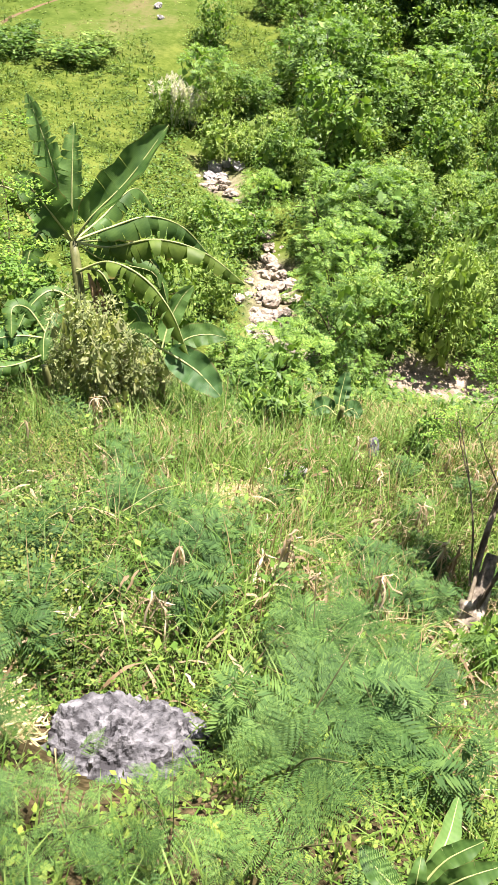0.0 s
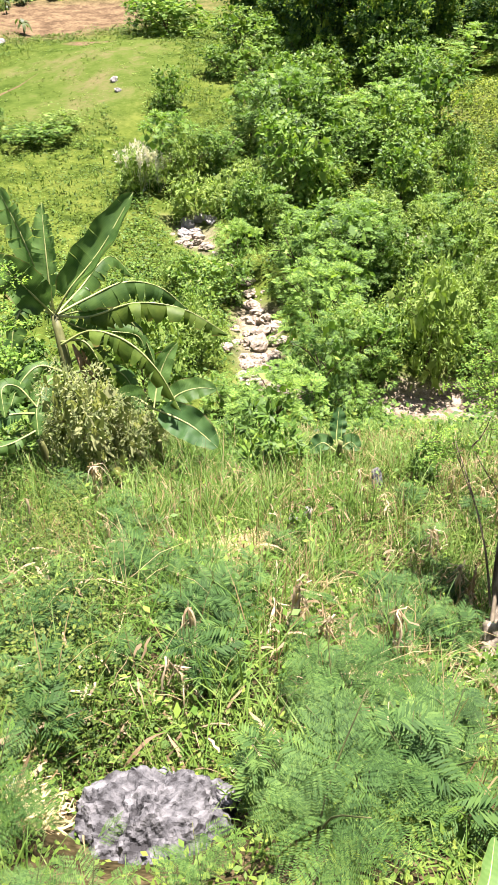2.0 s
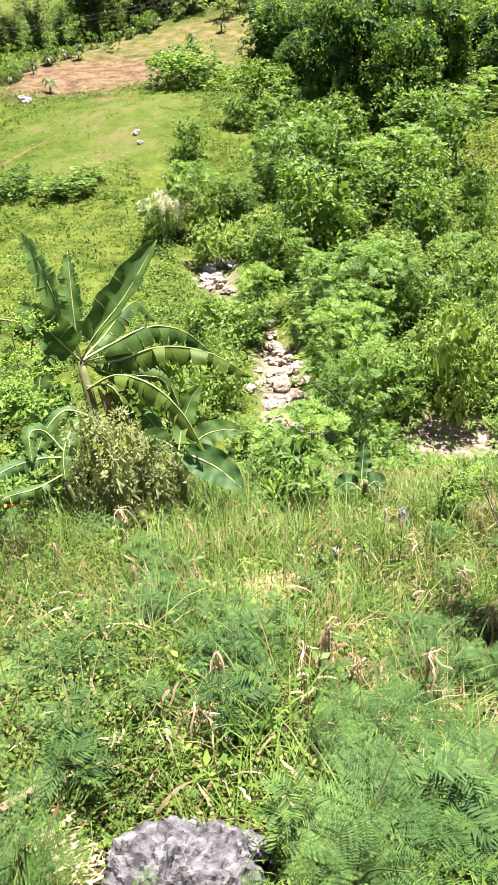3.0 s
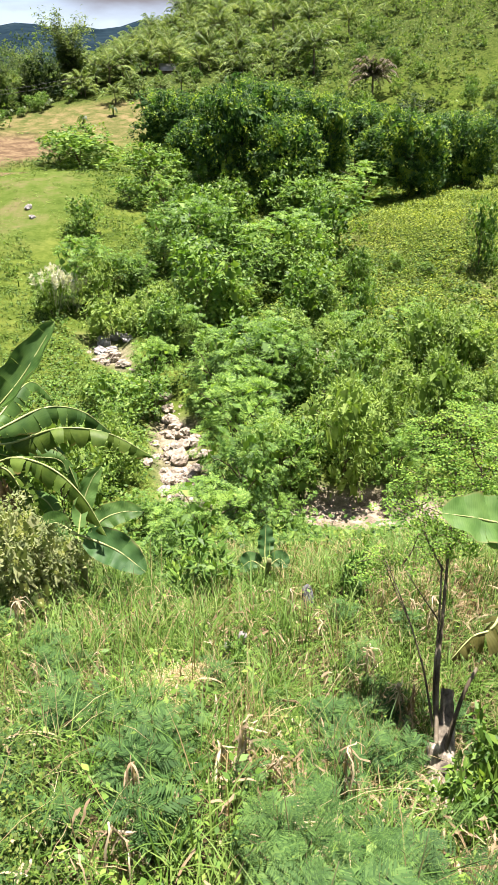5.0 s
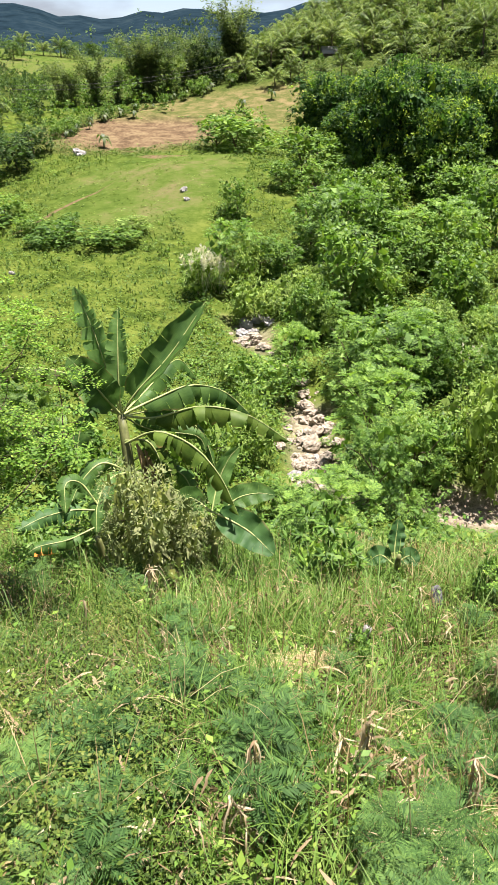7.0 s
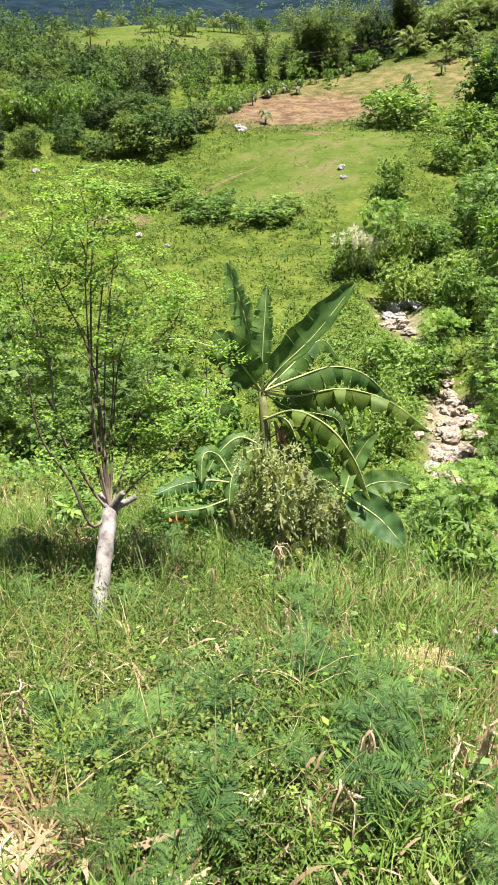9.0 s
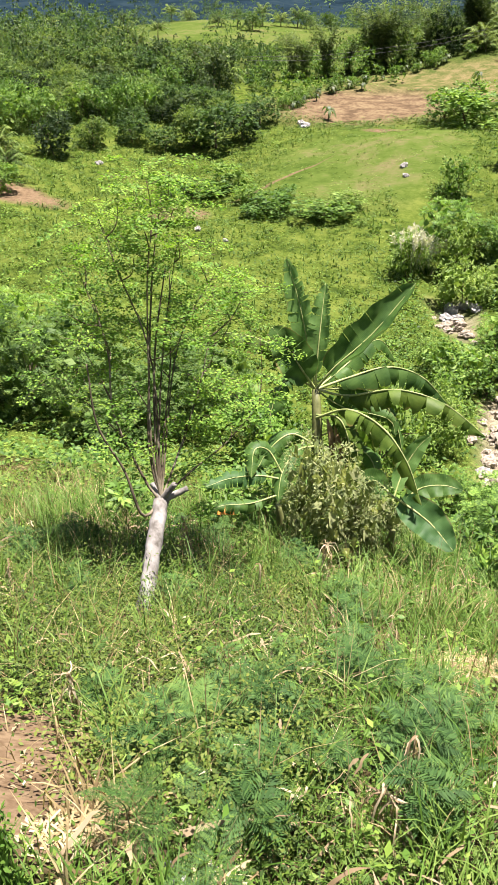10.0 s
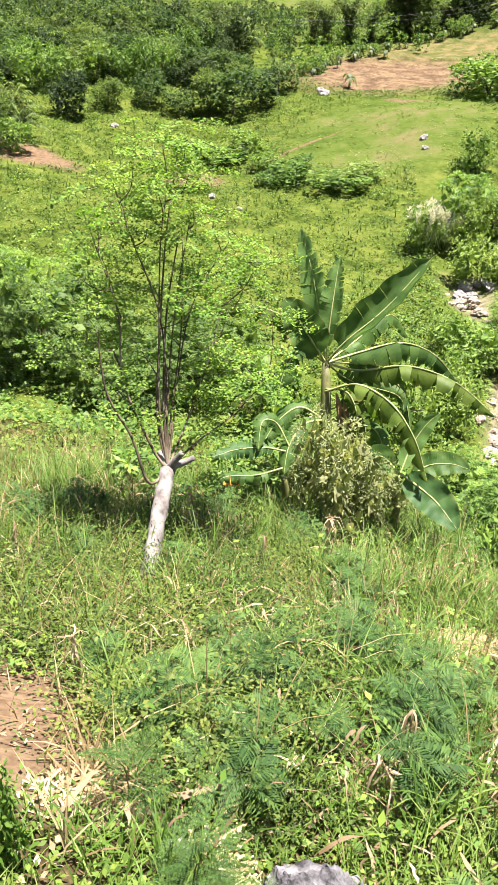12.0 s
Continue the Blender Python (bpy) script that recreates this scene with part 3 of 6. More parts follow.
# ---- stream-side shrubs and the trees of the valley ----
leucs = [plant_proto("leucaena_shrub", "feathery bright green leucaena shrub on the stream bank", "shrub", "valley shrubs",
                     make_bush("feathery", s, 3.6, 3.2, 960, 0.26, 18, 0.07, 6, 0.12, pairs=5), TWIG, LEUC) for s in (3, 4, 5)]
put_all(leucs, [(0.84, 13.95, 2.32, 1.84), (2.17, 18.97, 2.57, 2.97), (3.8, 21.48, 2.91, 3.69), (4.35, 30.24, 4.57, 4.09), (2.38, 31.05, 3.37, 3.62), (5.94, 30.6, 3.1, 3.31), (-0.2, 33.44, 2.77, 3.25), (3.23, 16.3, 1.21, 1.42), (8.33, 22.41, 2.3, 3.08), (3.04, 50.56, 6, 5.3), (0.75, 52.33, 3.71, 3.78), (13.2, 60.5, 7.65, 3.4), (7.6, 49.6, 6.2, 3.6), (18.18, 63.4, 6.27, 3.6), (5.91, 48.33, 4.62, 3.15), (-18.56, 22.45, 3.66, 5.02), (-18.47, 26.13, 3.17, 3.38), (0.75, 37.71, 2.44, 2.56), (0.41, 16.28, 1.34, 1.41), (-0.52, 17.94, 1.46, 1.32)], 3.6, 3.2)
broads = [plant_proto("broadleaf_shrub", "leafy bright green broadleaf shrub in the valley", "shrub", "valley shrubs",
                      make_bush("broad", s, 3.0, 2.6, 1560, 0.19, 13, 0.05, 5, 0.08), TWIG, BROAD) for s in (13, 14)]
put_all(broads, [(4.5, 22.4, 2.42, 2.69), (-1.9, 29.3, 2.97, 2.2), (11.2, 38.39, 2.1, 3.36), (0.6, 37.67, 2.75, 2.87), (-1.9, 47.13, 2.99, 2.3), (3.49, 41.52, 3.01, 2.08), (-6.84, 82.05, 8.94, 3.2), (0.12, 70.18, 6.28, 4.11), (-1.63, 66.79, 3.64, 2.09), (-26.7, 58.61, 6.55, 1.53), (-24.76, 62.12, 4.18, 2.11), (-21.23, 58.21, 2.91, 1.47), (-17.64, 54.65, 4.96, 1.56), (-13.84, 53.57, 4.78, 1.15), (-5.06, 59.76, 3.28, 2.84), (-9.47, 86.63, 6.08, 3.39), (-6.79, 88.98, 6.23, 4.16), (-39.71, 50.13, 3.5, 2.52), (-18.15, 58.34, 2.39, 1.16), (-19.02, 54.31, 3.17, 1.19), (20.58, 44.38, 2.31, 4.31), (12.7, 44.0, 1.9, 2.9), (16.0, 47.1, 1.2, 1.1), (17.5, 45.5, 1.3, 0.9), (12.87, 45.27, 2.61, 1.91), (-1.87, 22.39, 1.57, 1.33)], 3.0, 2.6)
scrubs = [plant_proto("scrub_bush", "yellow-green tangled scrub with thin twigs", "bush", "valley scrub",
                      make_bush("long", s, 3.0, 2.0, 2000, 0.16, 16, 0.03, 6, 0.08, per=8), TWIG, SCRUB) for s in (23, 24)]
put_all(scrubs, [(6.43, 22.74, 3.3, 4.19), (8.09, 25.17, 2.47, 2.71), (13.12, 33.29, 3.79, 3.38), (8.6, 34.41, 3.19, 2.44), (-2.48, 42.07, 3.73, 2.65), (10.8, 33.11, 3.41, 2.1), (8.54, 24.45, 2.21, 2.19), (15.65, 33.49, 3.6, 2.83), (10.8, 44.13, 3.61, 2.22), (2.25, 50.27, 3.98, 2.84), (-2.96, 30.67, 2.3, 1.65), (-24.37, 50.51, 3.53, 1.35), (8.3, 46.2, 2.6, 2.28), (-12.76, 55.9, 3.6, 1.09)], 3.0, 2.0)
mangos = [plant_proto("mango_tree", "dark green dense mango tree with lighter leaf tufts", "tree", "mango grove",
                      make_bush("dome", s, 9.0, 9.0, 9600, 0.34, 34, 0.28, 5, 0.2, per=16), BARK, MANGO) for s in (33, 34, 35)]
MANGO_RND = np.random.default_rng(21)
for i, (x, y, w, h) in enumerate([(2.78, 88.6, 7.91, 7.23), (5.26, 77.87, 6.67, 7.3), (7.39, 68.21, 6.68, 8.06), (11.75, 65.43, 6.99, 8.86), (11.3, 78.13, 7.36, 9.23), (16.59, 73.16, 6.7, 8.19), (22.95, 84.06, 7.43, 7.45), (22.24, 63.7, 5.77, 6.86), (27.5, 71.43, 6.54, 7.76), (13.56, 97.05, 8.35, 8.36), (17.26, 90.34, 7.84, 7.14), (23.71, 75.94, 6.8, 6.82), (28.69, 67.68, 6.29, 6.88), (8.79, 98.83, 6.92, 6.92)]):
    put(mangos[i % 3], x, y, w / 9.0 * MANGO_RND.uniform(0.85, 1.1), h / 9.0 * MANGO_RND.uniform(0.8, 1.2), 0.3)
woods = [plant_proto("woodland_tree", "mid-green rounded woodland tree across the valley", "tree", "valley woodland",
                     make_bush("dome", s, 7.0, 7.0, 1700, 0.46, 16, 0.16, 3, 0.1, per=11), BARK, leaf) for s, leaf in ((43, FOREST), (44, FOREST_LIGHT), (45, FOREST_DARK), (46, FOREST))]
put_all(woods, [(-30.71, 73.97, 6.85, 5), (-33.07, 73.61, 4.39, 4.41), (-28.89, 77.33, 3.85, 3.86), (-35.56, 72.1, 3.75, 2.82), (-29.46, 84.25, 4.15, 3.47), (-41.86, 68.68, 3.75, 3.14), (-43.27, 63.78, 4.19, 4.21), (-39.33, 72.23, 3.83, 3.2), (-42.4, 51.98, 3.14, 4.74), (-20.97, 124.23, 5.85, 5.85), (-15.43, 128.96, 6.03, 7.04), (-73.3, 203.5, 6.5, 5.2), (-66, 228, 5, 5), (-60, 232, 6, 5)], 7.0, 7.0, 0.3)


def fill(protos, count, seed, r0, r1, a0, a1, w0, h0, lo, hi, avoid, gap=2.0, low=(0.8, 1.1)):
    """Fills a wedge of the valley with plants, leaving out the clearings."""
    rnd = np.random.default_rng(seed)
    done = []
    for _ in range(count * 12):
        if len(done) >= count:
            break
        r, a = math.sqrt(rnd.uniform(r0 * r0, r1 * r1)), radians(rnd.uniform(a0, a1))
        x, y = r * math.sin(a), r * math.cos(a)
        if any(((x - cx) / rx) ** 2 + ((y - cy) / ry) ** 2 < 1 for cx, cy, rx, ry in avoid):
            continue
        if any((x - u) ** 2 + (y - v) ** 2 < gap * gap for u, v in done):
            continue
        done.append((x, y))
        w = rnd.uniform(lo, hi)
        put(protos[int(rnd.integers(len(protos)))], x, y, w / w0, w * rnd.uniform(*low) / h0, 0.2)


CLEAR = [(-14, 72, 12, 15), (-19, 98, 12.3, 12.3), (-7, 112, 12, 12), (-80, 225, 34, 78), (-12, 122, 12, 7), (-33, 60, 18, 22), (14, 58, 10, 16), (24, 55, 12, 15)]
fill(woods, 85, 1, 84, 118, -45, -22, 7.0, 7.0, 2.2, 7.0, CLEAR, 2.6, (0.6, 1.2))


def far_stand(name, label, mat, seed, count, r0, r1, a0, a1, lo, hi, avoid, leaves, leaf):
    """Distant crowded crowns, too many to count, as one sheet of foliage."""
    rnd = np.random.default_rng(seed)
    g = Geo()
    for _ in range(count):
        r, a = math.sqrt(rnd.uniform(r0 * r0, r1 * r1)), radians(rnd.uniform(a0, a1))
        x, y = r * math.sin(a), r * math.cos(a)
        if any(((x - cx) / rx) ** 2 + ((y - cy) / ry) ** 2 < 1 for cx, cy, rx, ry in avoid):
            continue
        w = rnd.uniform(lo, hi)
        if r < 165 and -28 < math.degrees(a) < -13.5:
            w = 1.2 + 0.25 * w
        c, s = lobes(rnd, 8, w, w * rnd.uniform(0.75, 1.35), 0.05)
        p, d = tufts(rnd, c, s * rnd.uniform(1.0, 1.35), leaves, 9, 0.09 * w)
        p = p + [x, y, float(height(x, y)) - 0.2]
        le = (0.3 + 0.26 * leaf * w) * rnd.uniform(0.6, 1.3, len(p))
        g.leaves(p, d * 0.6 + rnd.normal(size=d.shape) * 0.7, d * 0.9 + [0, 0, 0.6] + rnd.normal(size=d.shape) * 0.35, le, le * 0.6, 0.12)
    tagged(new(name, g.mesh(name, mat)), label, "woodland", kind="stuff")


far_stand("far_woodland", "mixed green woodland across the far valley", FOREST, 2, 230, 160, 520, -46, -4, 3.5, 11, CLEAR, 180, 0.109)
far_stand("far_dark_woodland", "dark green woodland across the far valley", FOREST_DARK, 12, 120, 160, 520, -46, -4, 3.5, 12, CLEAR, 180, 0.109)
far_stand("far_light_woodland", "light green woodland across the far valley", FOREST_LIGHT, 13, 120, 160, 520, -46, -4, 3.5, 9, CLEAR, 165, 0.109)
far_stand("valley_woodland", "crowded green trees beyond the meadow", FOREST, 5, 150, 108, 170, -46, -18, 3, 9, CLEAR, 210, 0.088)
far_stand("valley_dark_woodland", "dark green trees beyond the meadow", FOREST_DARK, 15, 110, 108, 170, -46, -18, 3, 9, CLEAR, 210, 0.088)
far_stand("valley_light_woodland", "light green trees and shrubs beyond the meadow", FOREST_LIGHT, 16, 110, 104, 170, -46, -18, 2, 6.5, CLEAR, 180, 0.088)
far_stand("hill_woodland", "crowded shrubs and trees on the palm hill", FOREST, 3, 260, 128, 330, -6, 34, 1.4, 3.6, CLEAR, 120, 0.102)
far_stand("hill_dark_woodland", "dark green trees on the palm hill", FOREST_DARK, 17, 200, 130, 330, -6, 34, 1.4, 4, CLEAR, 120, 0.102)
far_stand("hill_shrubs", "light green shrubs on the hill shoulder", FOREST_LIGHT, 6, 420, 116, 290, 7, 36, 1.8, 5, CLEAR, 120, 0.102)
far_stand("hill_front_shrubs", "mid-green shrubs crowding the hill above the mangoes", FOREST_LIGHT, 26, 420, 112, 185, 6, 36, 1.8, 4.8, CLEAR, 90, 0.102)
far_stand("field_edge_thicket", "light green thicket under the bamboo", BROAD, 7, 130, 114, 150, -27, -7, 2.2, 5, CLEAR, 135, 0.082)
far_stand("hill_thicket", "green thicket on the palm hill", BROAD, 4, 240, 112, 300, -6, 34, 1.0, 2.4, CLEAR, 110, 0.082)
fill(broads, 46, 31, 78, 104, -46, -24, 3.0, 2.6, 2.0, 4.5, CLEAR, 2.0)
fill(woods, 26, 6, 60, 110, 19, 36, 7.0, 7.0, 3, 6, CLEAR, 4, (0.7, 1.1))
fill(broads, 34, 4, 98, 150, 1, 30, 3.0, 2.6, 1.8, 3.6, CLEAR, 3)
SPUR = [(18.5, 48, 9.5, 12.5)]
STREAM_VIEW = [(0.7, 23, 2.0, 9), (6.4, 18.0, 2.8, 5.0), (-2.2, 36, 2.0, 7)]
fill(leucs, 12, 8, 20, 50, -7, 30, 3.6, 3.2, 2.8, 4.6, STREAM_VIEW + SPUR, 2.6)
fill(scrubs, 24, 9, 16, 46, -9, 32, 3.0, 2.0, 2.2, 3.6, STREAM_VIEW + SPUR, 1.8)
fill(broads, 20, 10, 15, 48, -12, 32, 3.0, 2.6, 1.3, 2.6, STREAM_VIEW + SPUR, 1.8)
fill(broads, 22, 11, 40, 78, 2, 14, 3.0, 2.6, 2.5, 5.0, [(-14, 72, 14, 15)], 2.6)
fill(leucs, 6, 12, 46, 74, 0, 12, 3.6, 3.2, 3.5, 5.5, [(-14, 72, 14, 15)], 4)


# ---- palms ----
def palm_meshes(seed, h, n_fronds, length):
    rnd = np.random.default_rng(seed)
    t, g = Geo(), Geo()
    lean = rnd.normal(0, 0.06, 2) * h
    t.tube(curve([(0, 0, -0.4), (lean[0] * 0.2, lean[1] * 0.2, h * 0.4), (lean[0], lean[1], h)], 8), np.linspace(0.2, 0.12, 8), 8, 0.04, seed)
    top = np.array([lean[0], lean[1], h])
    for i in range(n_fronds):
        a = 2.4 * i + rnd.uniform(-0.3, 0.3)
        el = radians(82 - 95 * i / n_fronds)
        d = np.array([np.cos(a), np.sin(a), 0])
        le = length * rnd.uniform(0.8, 1.05)
        e, down = d * math.cos(el) + np.array([0, 0, math.sin(el)]), np.array([0, 0, le])
        line = curve([top, top + e * le * 0.4, top + e * le * 0.75 + d * le * 0.1 - down * 0.08, top + e * le * 0.9 + d * le * 0.22 - down * (0.22 + 0.15 * math.cos(el))], 14)
        side = np.cross(d, [0, 0, 1])
        t.tube(line[::3], np.linspace(0.035, 0.01, 5), 3)
        for sg in (-1, 1):
            k = 24
            at = curve(line, k + 3)[3:]
            fall = unit(side * sg * 0.75 + d * 0.55 + np.array([0, 0, -0.42]))
            ll = 0.24 * le * np.sin(np.pi * np.linspace(0.2, 0.93, k)) + 0.1
            g.leaves(at, np.tile(fall, (k, 1)) + rnd.normal(0, 0.12, (k, 3)), np.tile(np.array([0, 0, 1.0]) + side * sg * 0.3, (k, 1)), ll * 1.15, 0.19, 0.1)
    return t, g


palms = []
for s, h in ((51, 2.6), (52, 3.6), (53, 1.5)):
    tg, lg = palm_meshes(s, h, 17, 4.2)
    palms.append(plant_proto("coconut_palm", "green coconut palm with a slender trunk on the hill", "palm", "hill palms", (tg, lg), BARK, PALM))
for i, (x, y, sc) in enumerate([(-4.33, 123.21, 0.6), (-2.03, 126.26, 0.55), (-0.71, 125.37, 0.61), (2.52, 122.66, 0.62), (5.74, 123.75, 0.62), (7.49, 124.25, 0.48), (12.43, 125.95, 0.55), (4.58, 139.28, 0.81), (16.03, 134.53, 0.92), (11.25, 138.88, 0.81), (21.1, 131.09, 0.58), (23.53, 130.97, 0.58), (-0.21, 139.07, 0.81), (26.58, 111.48, 0.44), (-9.14, 128.35, 0.62), (-10.55, 129.44, 0.57), (-41.86, 102.47, 0.75), (-94.55, 174.99, 1.15), (-41.05, 53.41, 0.52), (-85.32, 172.33, 0.74), (-84.4, 207, 0.8), (-81.2, 213, 0.75), (-76.8, 221, 0.9), (-73.6, 228, 0.85), (-69.5, 231, 1.1), (-48.6, 78, 0.6), (-46.6, 60, 0.62)]):
    put(palms[i % 3], x, y, sc, sc, 0.1)
fill(palms, 120, 5, 130, 240, -5, 12, 1, 1, 0.75, 1.1, CLEAR, 3.5, (0.9, 1.1))
fill(palms, 46, 25, 150, 270, 12, 30, 1, 1, 0.7, 1.0, CLEAR, 4, (0.9, 1.1))
fill(palms, 22, 7, 125, 320, -44, -14, 1, 1, 0.65, 0.95, CLEAR, 8, (0.9, 1.1))


PALM_OLD = leaf_material("dead_palm_frond", (0.03, 0.026, 0.016), (0.07, 0.06, 0.038), (0.13, 0.115, 0.075), 0.8, 0.15, 0.6, 0.1)
tg, lg = palm_meshes(54, 3.4, 24, 3.4)
old_palm = plant_proto("buri_palm", "old palm with a skirt of grey dead fronds", "palm", "", (tg, lg), BARK, PALM_OLD)
top = Geo()
for i in range(14):
    a = 0.45 * i
    top.leaves(np.tile([0.0, 0.0, 3.5], (9, 1)) + np.linspace(0.2, 1.6, 9)[:, None] * [math.cos(a) * 0.7, math.sin(a) * 0.7, 0.7],
               np.tile([math.cos(a), math.sin(a), 0.4], (9, 1)) + np.random.default_rng(i).normal(0, 0.4, (9, 3)), np.tile([0, 0, 1.0], (9, 1)), 0.8, 0.2)
part("crown", top, PALM, old_palm["root"], "green fan fronds on top")
put(old_palm, 33.07, 114.1, 1.05, 1.2, 0.1)


# ---- bananas along the upper edge of the field ----
def field_banana(seed):
    rnd = np.random.default_rng(seed)
    t, g = Geo(), Geo()
    t.tube([(0, 0, -0.2), (0.02, 0, 0.6), (0.04, 0.02, 1.2)], (0.13, 0.11, 0.07), 7)
    u = np.linspace(0, 1, 6)
    for i in range(9):
        a, lift, le = 2.4 * i, rnd.uniform(0.5, 1.3), rnd.uniform(1.1, 1.7)
        d = np.array([math.cos(a), math.sin(a), 0])
        path = np.array([0.04, 0.02, 1.15]) + d * (le * u * 0.75)[:, None] + np.array([0, 0, 1]) * (le * (lift * u - 1.1 * u ** 2.2))[:, None]
        g.strips(path[None], np.array([[-d[1], d[0], 0.25]]), np.array([[0.1, 0.4, 0.5, 0.48, 0.35, 0.04]]))
    return t, g


field_bananas = [plant_proto("banana_plant", "small banana plant at the edge of the ploughed field", "banana plant", "field bananas",
                             field_banana(s), GREEN_STEM, FIELD_BANANA) for s in (55, 56)]
ROW = np.random.default_rng(57)
for k, (ax, ay, bx, by) in enumerate([(-28.6, 88.5, -28.9, 97), (-28.9, 97, -26, 108), (-26, 108, -18.9, 118.5), (-18.9, 118.5, -11.2, 124.5), (-47, 86, -36, 91)]):
    for i in range(5):
        f = (i + ROW.uniform(-0.5, 1.2)) / 5
        put(field_bananas[(i + k) % 2], ax + (bx - ax) * f + ROW.normal(0, 0.9), ay + (by - ay) * f + 0.8 + ROW.normal(0, 1.2), *[ROW.uniform(0.45, 0.85)] * 2, 0.0)
        put(broads[i % 2], ax + (bx - ax) * f + ROW.normal(0, 0.7) - 0.6, ay + (by - ay) * f + 1.5 + ROW.normal(0, 0.8), *[ROW.uniform(0.45, 0.9)] * 2, 0.1)
for x, y in ((-22.6, 88.2), (-8.5, 111.5), (-4.5, 116)):
    put(field_bananas[0], x, y, 0.8, 0.9, 0.0)


# ---- bamboo ----
def bamboo_meshes(seed):
    rnd = np.random.default_rng(seed)
    t, g = [], Geo()
    for i in range(9):
        a, b = rnd.uniform(0, 2 * np.pi), rnd.uniform(0, 0.7)
        o = np.array([np.cos(a) * b, np.sin(a) * b, 0])
        h = rnd.uniform(6, 9.5)
        tip = o + [np.cos(a) * h * 0.38, np.sin(a) * h * 0.38, h * 0.92]
        line = curve([o - [0, 0, 0.3], o + [np.cos(a) * h * 0.08, np.sin(a) * h * 0.08, h * 0.65], tip], 9)
        t.append(Geo().tube(line, np.linspace(0.04, 0.012, 9), 5))
        k = 330
        p = line[np.clip(rnd.normal(4.6, 3.0, k), 0, 8).astype(int)] + rnd.normal(0, 0.42, (k, 3)) * [1, 1, 1.6]
        p[:, 2] = np.abs(p[:, 2])
        g.leaves(p, rnd.normal(size=(k, 3)) * [1, 1, 0.3] + [0, 0, -0.2], rnd.normal(size=(k, 3)) * 0.3 + [0, 0, 1], rnd.uniform(0.4, 0.75, k), 0.17)
    return t, g


bamboos = [plant_proto("bamboo_clump", "tall feathery green bamboo clump", "bamboo", "bamboo stand", bamboo_meshes(s), GREEN_STEM, BAMBOO) for s in (61, 62)]
for i, (x, y, sc) in enumerate([(-34.5, 119, 0.75), (-31.6, 121, 0.9), (-28.6, 122, 0.6), (-26.0, 123, 0.95), (-23.9, 124.5, 1.05), (-21.9, 127, 0.8), (-19.0, 128, 0.62), (-15.9, 130, 0.7), (-24.6, 122.9, 1.15), (-13.2, 136, 1.2), (-11.6, 137.5, 1.3), (-36.8, 120, 0.62), (-18.74, 134.27, 0.92)]):
    put(bamboos[i % 2], x, y, sc, sc, 0.1)


# ---- low growth over the valley floor ----
def patch(x, y, s, o=0.0):
    """A smooth uneven pattern between about -1 and 1."""
    return (np.sin(x * s + 1.7 * np.sin(y * s * 0.7 + o) + o) + np.sin(y * s * 1.3 + 1.3 * np.sin(x * s * 0.9 + 2 * o))) / 2


def wedge(rnd, n, r0, r1, a0, a1):
    r, a = np.sqrt(rnd.uniform(r0 * r0, r1 * r1, n)), np.radians(rnd.uniform(a0, a1, n))
    return r * np.sin(a), r * np.cos(a)


def clumps(name, label, mat, seed, n, leaves, r0, r1, a0, a1, size, spread, rise, avoid=(), keep=None, category="undergrowth"):
    """Loose low tufts of leaves over a stretch of ground."""
    rnd = np.random.default_rng(seed)
    x, y = wedge(rnd, n, r0, r1, a0, a1)
    ok = stream_gap(x, y) > 1.4
    for cx, cy, rx, ry in avoid:
        ok &= ((x - cx) / rx) ** 2 + ((y - cy) / ry) ** 2 > 1 + 0.25 * rnd.normal(size=n)
    if keep is not None:
        ok &= keep(x, y, rnd)
    x, y = x[ok], y[ok]
    grow = rnd.uniform(0.5, 1.3, len(x)) * (0.75 + 0.5 * np.sin(x * 0.31 + 1.3) * np.sin(y * 0.27))
    x, y, grow = np.repeat(x, leaves), np.repeat(y, leaves), np.repeat(grow, leaves)
    k = len(x)
    ox, oy = rnd.normal(0, spread, k) * grow, rnd.normal(0, spread, k) * grow
    oz = np.abs(rnd.normal(0, 0.55, k)) * rise * grow * np.exp(-(ox ** 2 + oy ** 2) / (2 * spread ** 2) * 0.4)
    p = np.stack([x + ox, y + oy, height(x + ox, y + oy) + oz], 1)
    d = rnd.normal(size=(k, 3)) * [1, 1, 0.35] + np.stack([ox, oy, 0.3 * spread + 0 * ox], 1) / spread
    le = size * rnd.uniform(0.6, 1.3, k)
    g = Geo().leaves(p, d, rnd.normal(size=(k, 3)) * 0.4 + [0, 0, 1], le, le * 0.55, 0.12)
    tagged(new(name, g.mesh(name, mat)), label, category, kind="stuff")


SAND = [(6.9, 18.8, 2.7, 3.2)]
PASTURES = [(-14, 70, 9, 12.5), (-20, 99, 12.5, 11.5), (-6, 113, 11, 9), (-40, 50.5, 5.5, 2.4), (-25.3, 53, 2.2, 1.8)]
clumps("meadow_herbs", "low yellow-green herbs covering the valley meadow", HERB, 101, 11500, 15, 28, 100, -46, 36, 0.17, 0.6, 0.42, PASTURES)
clumps("meadow_weeds", "taller dark green weeds in patches on the meadow", BROAD, 102, 4200, 22, 26, 110, -46, 36, 0.17, 0.5, 0.75, PASTURES,
       keep=lambda x, y, r: patch(x, y, 0.17, 1.0) + 0.5 * patch(x, y, 0.6, 2.0) + 0.25 * r.normal(size=len(x)) > 0.35)
clumps("bank_weeds", "green weeds on the slope down to the stream", BROAD, 103, 1100, 30, 12, 34, -46, 38, 0.14, 0.3, 0.95, SAND)
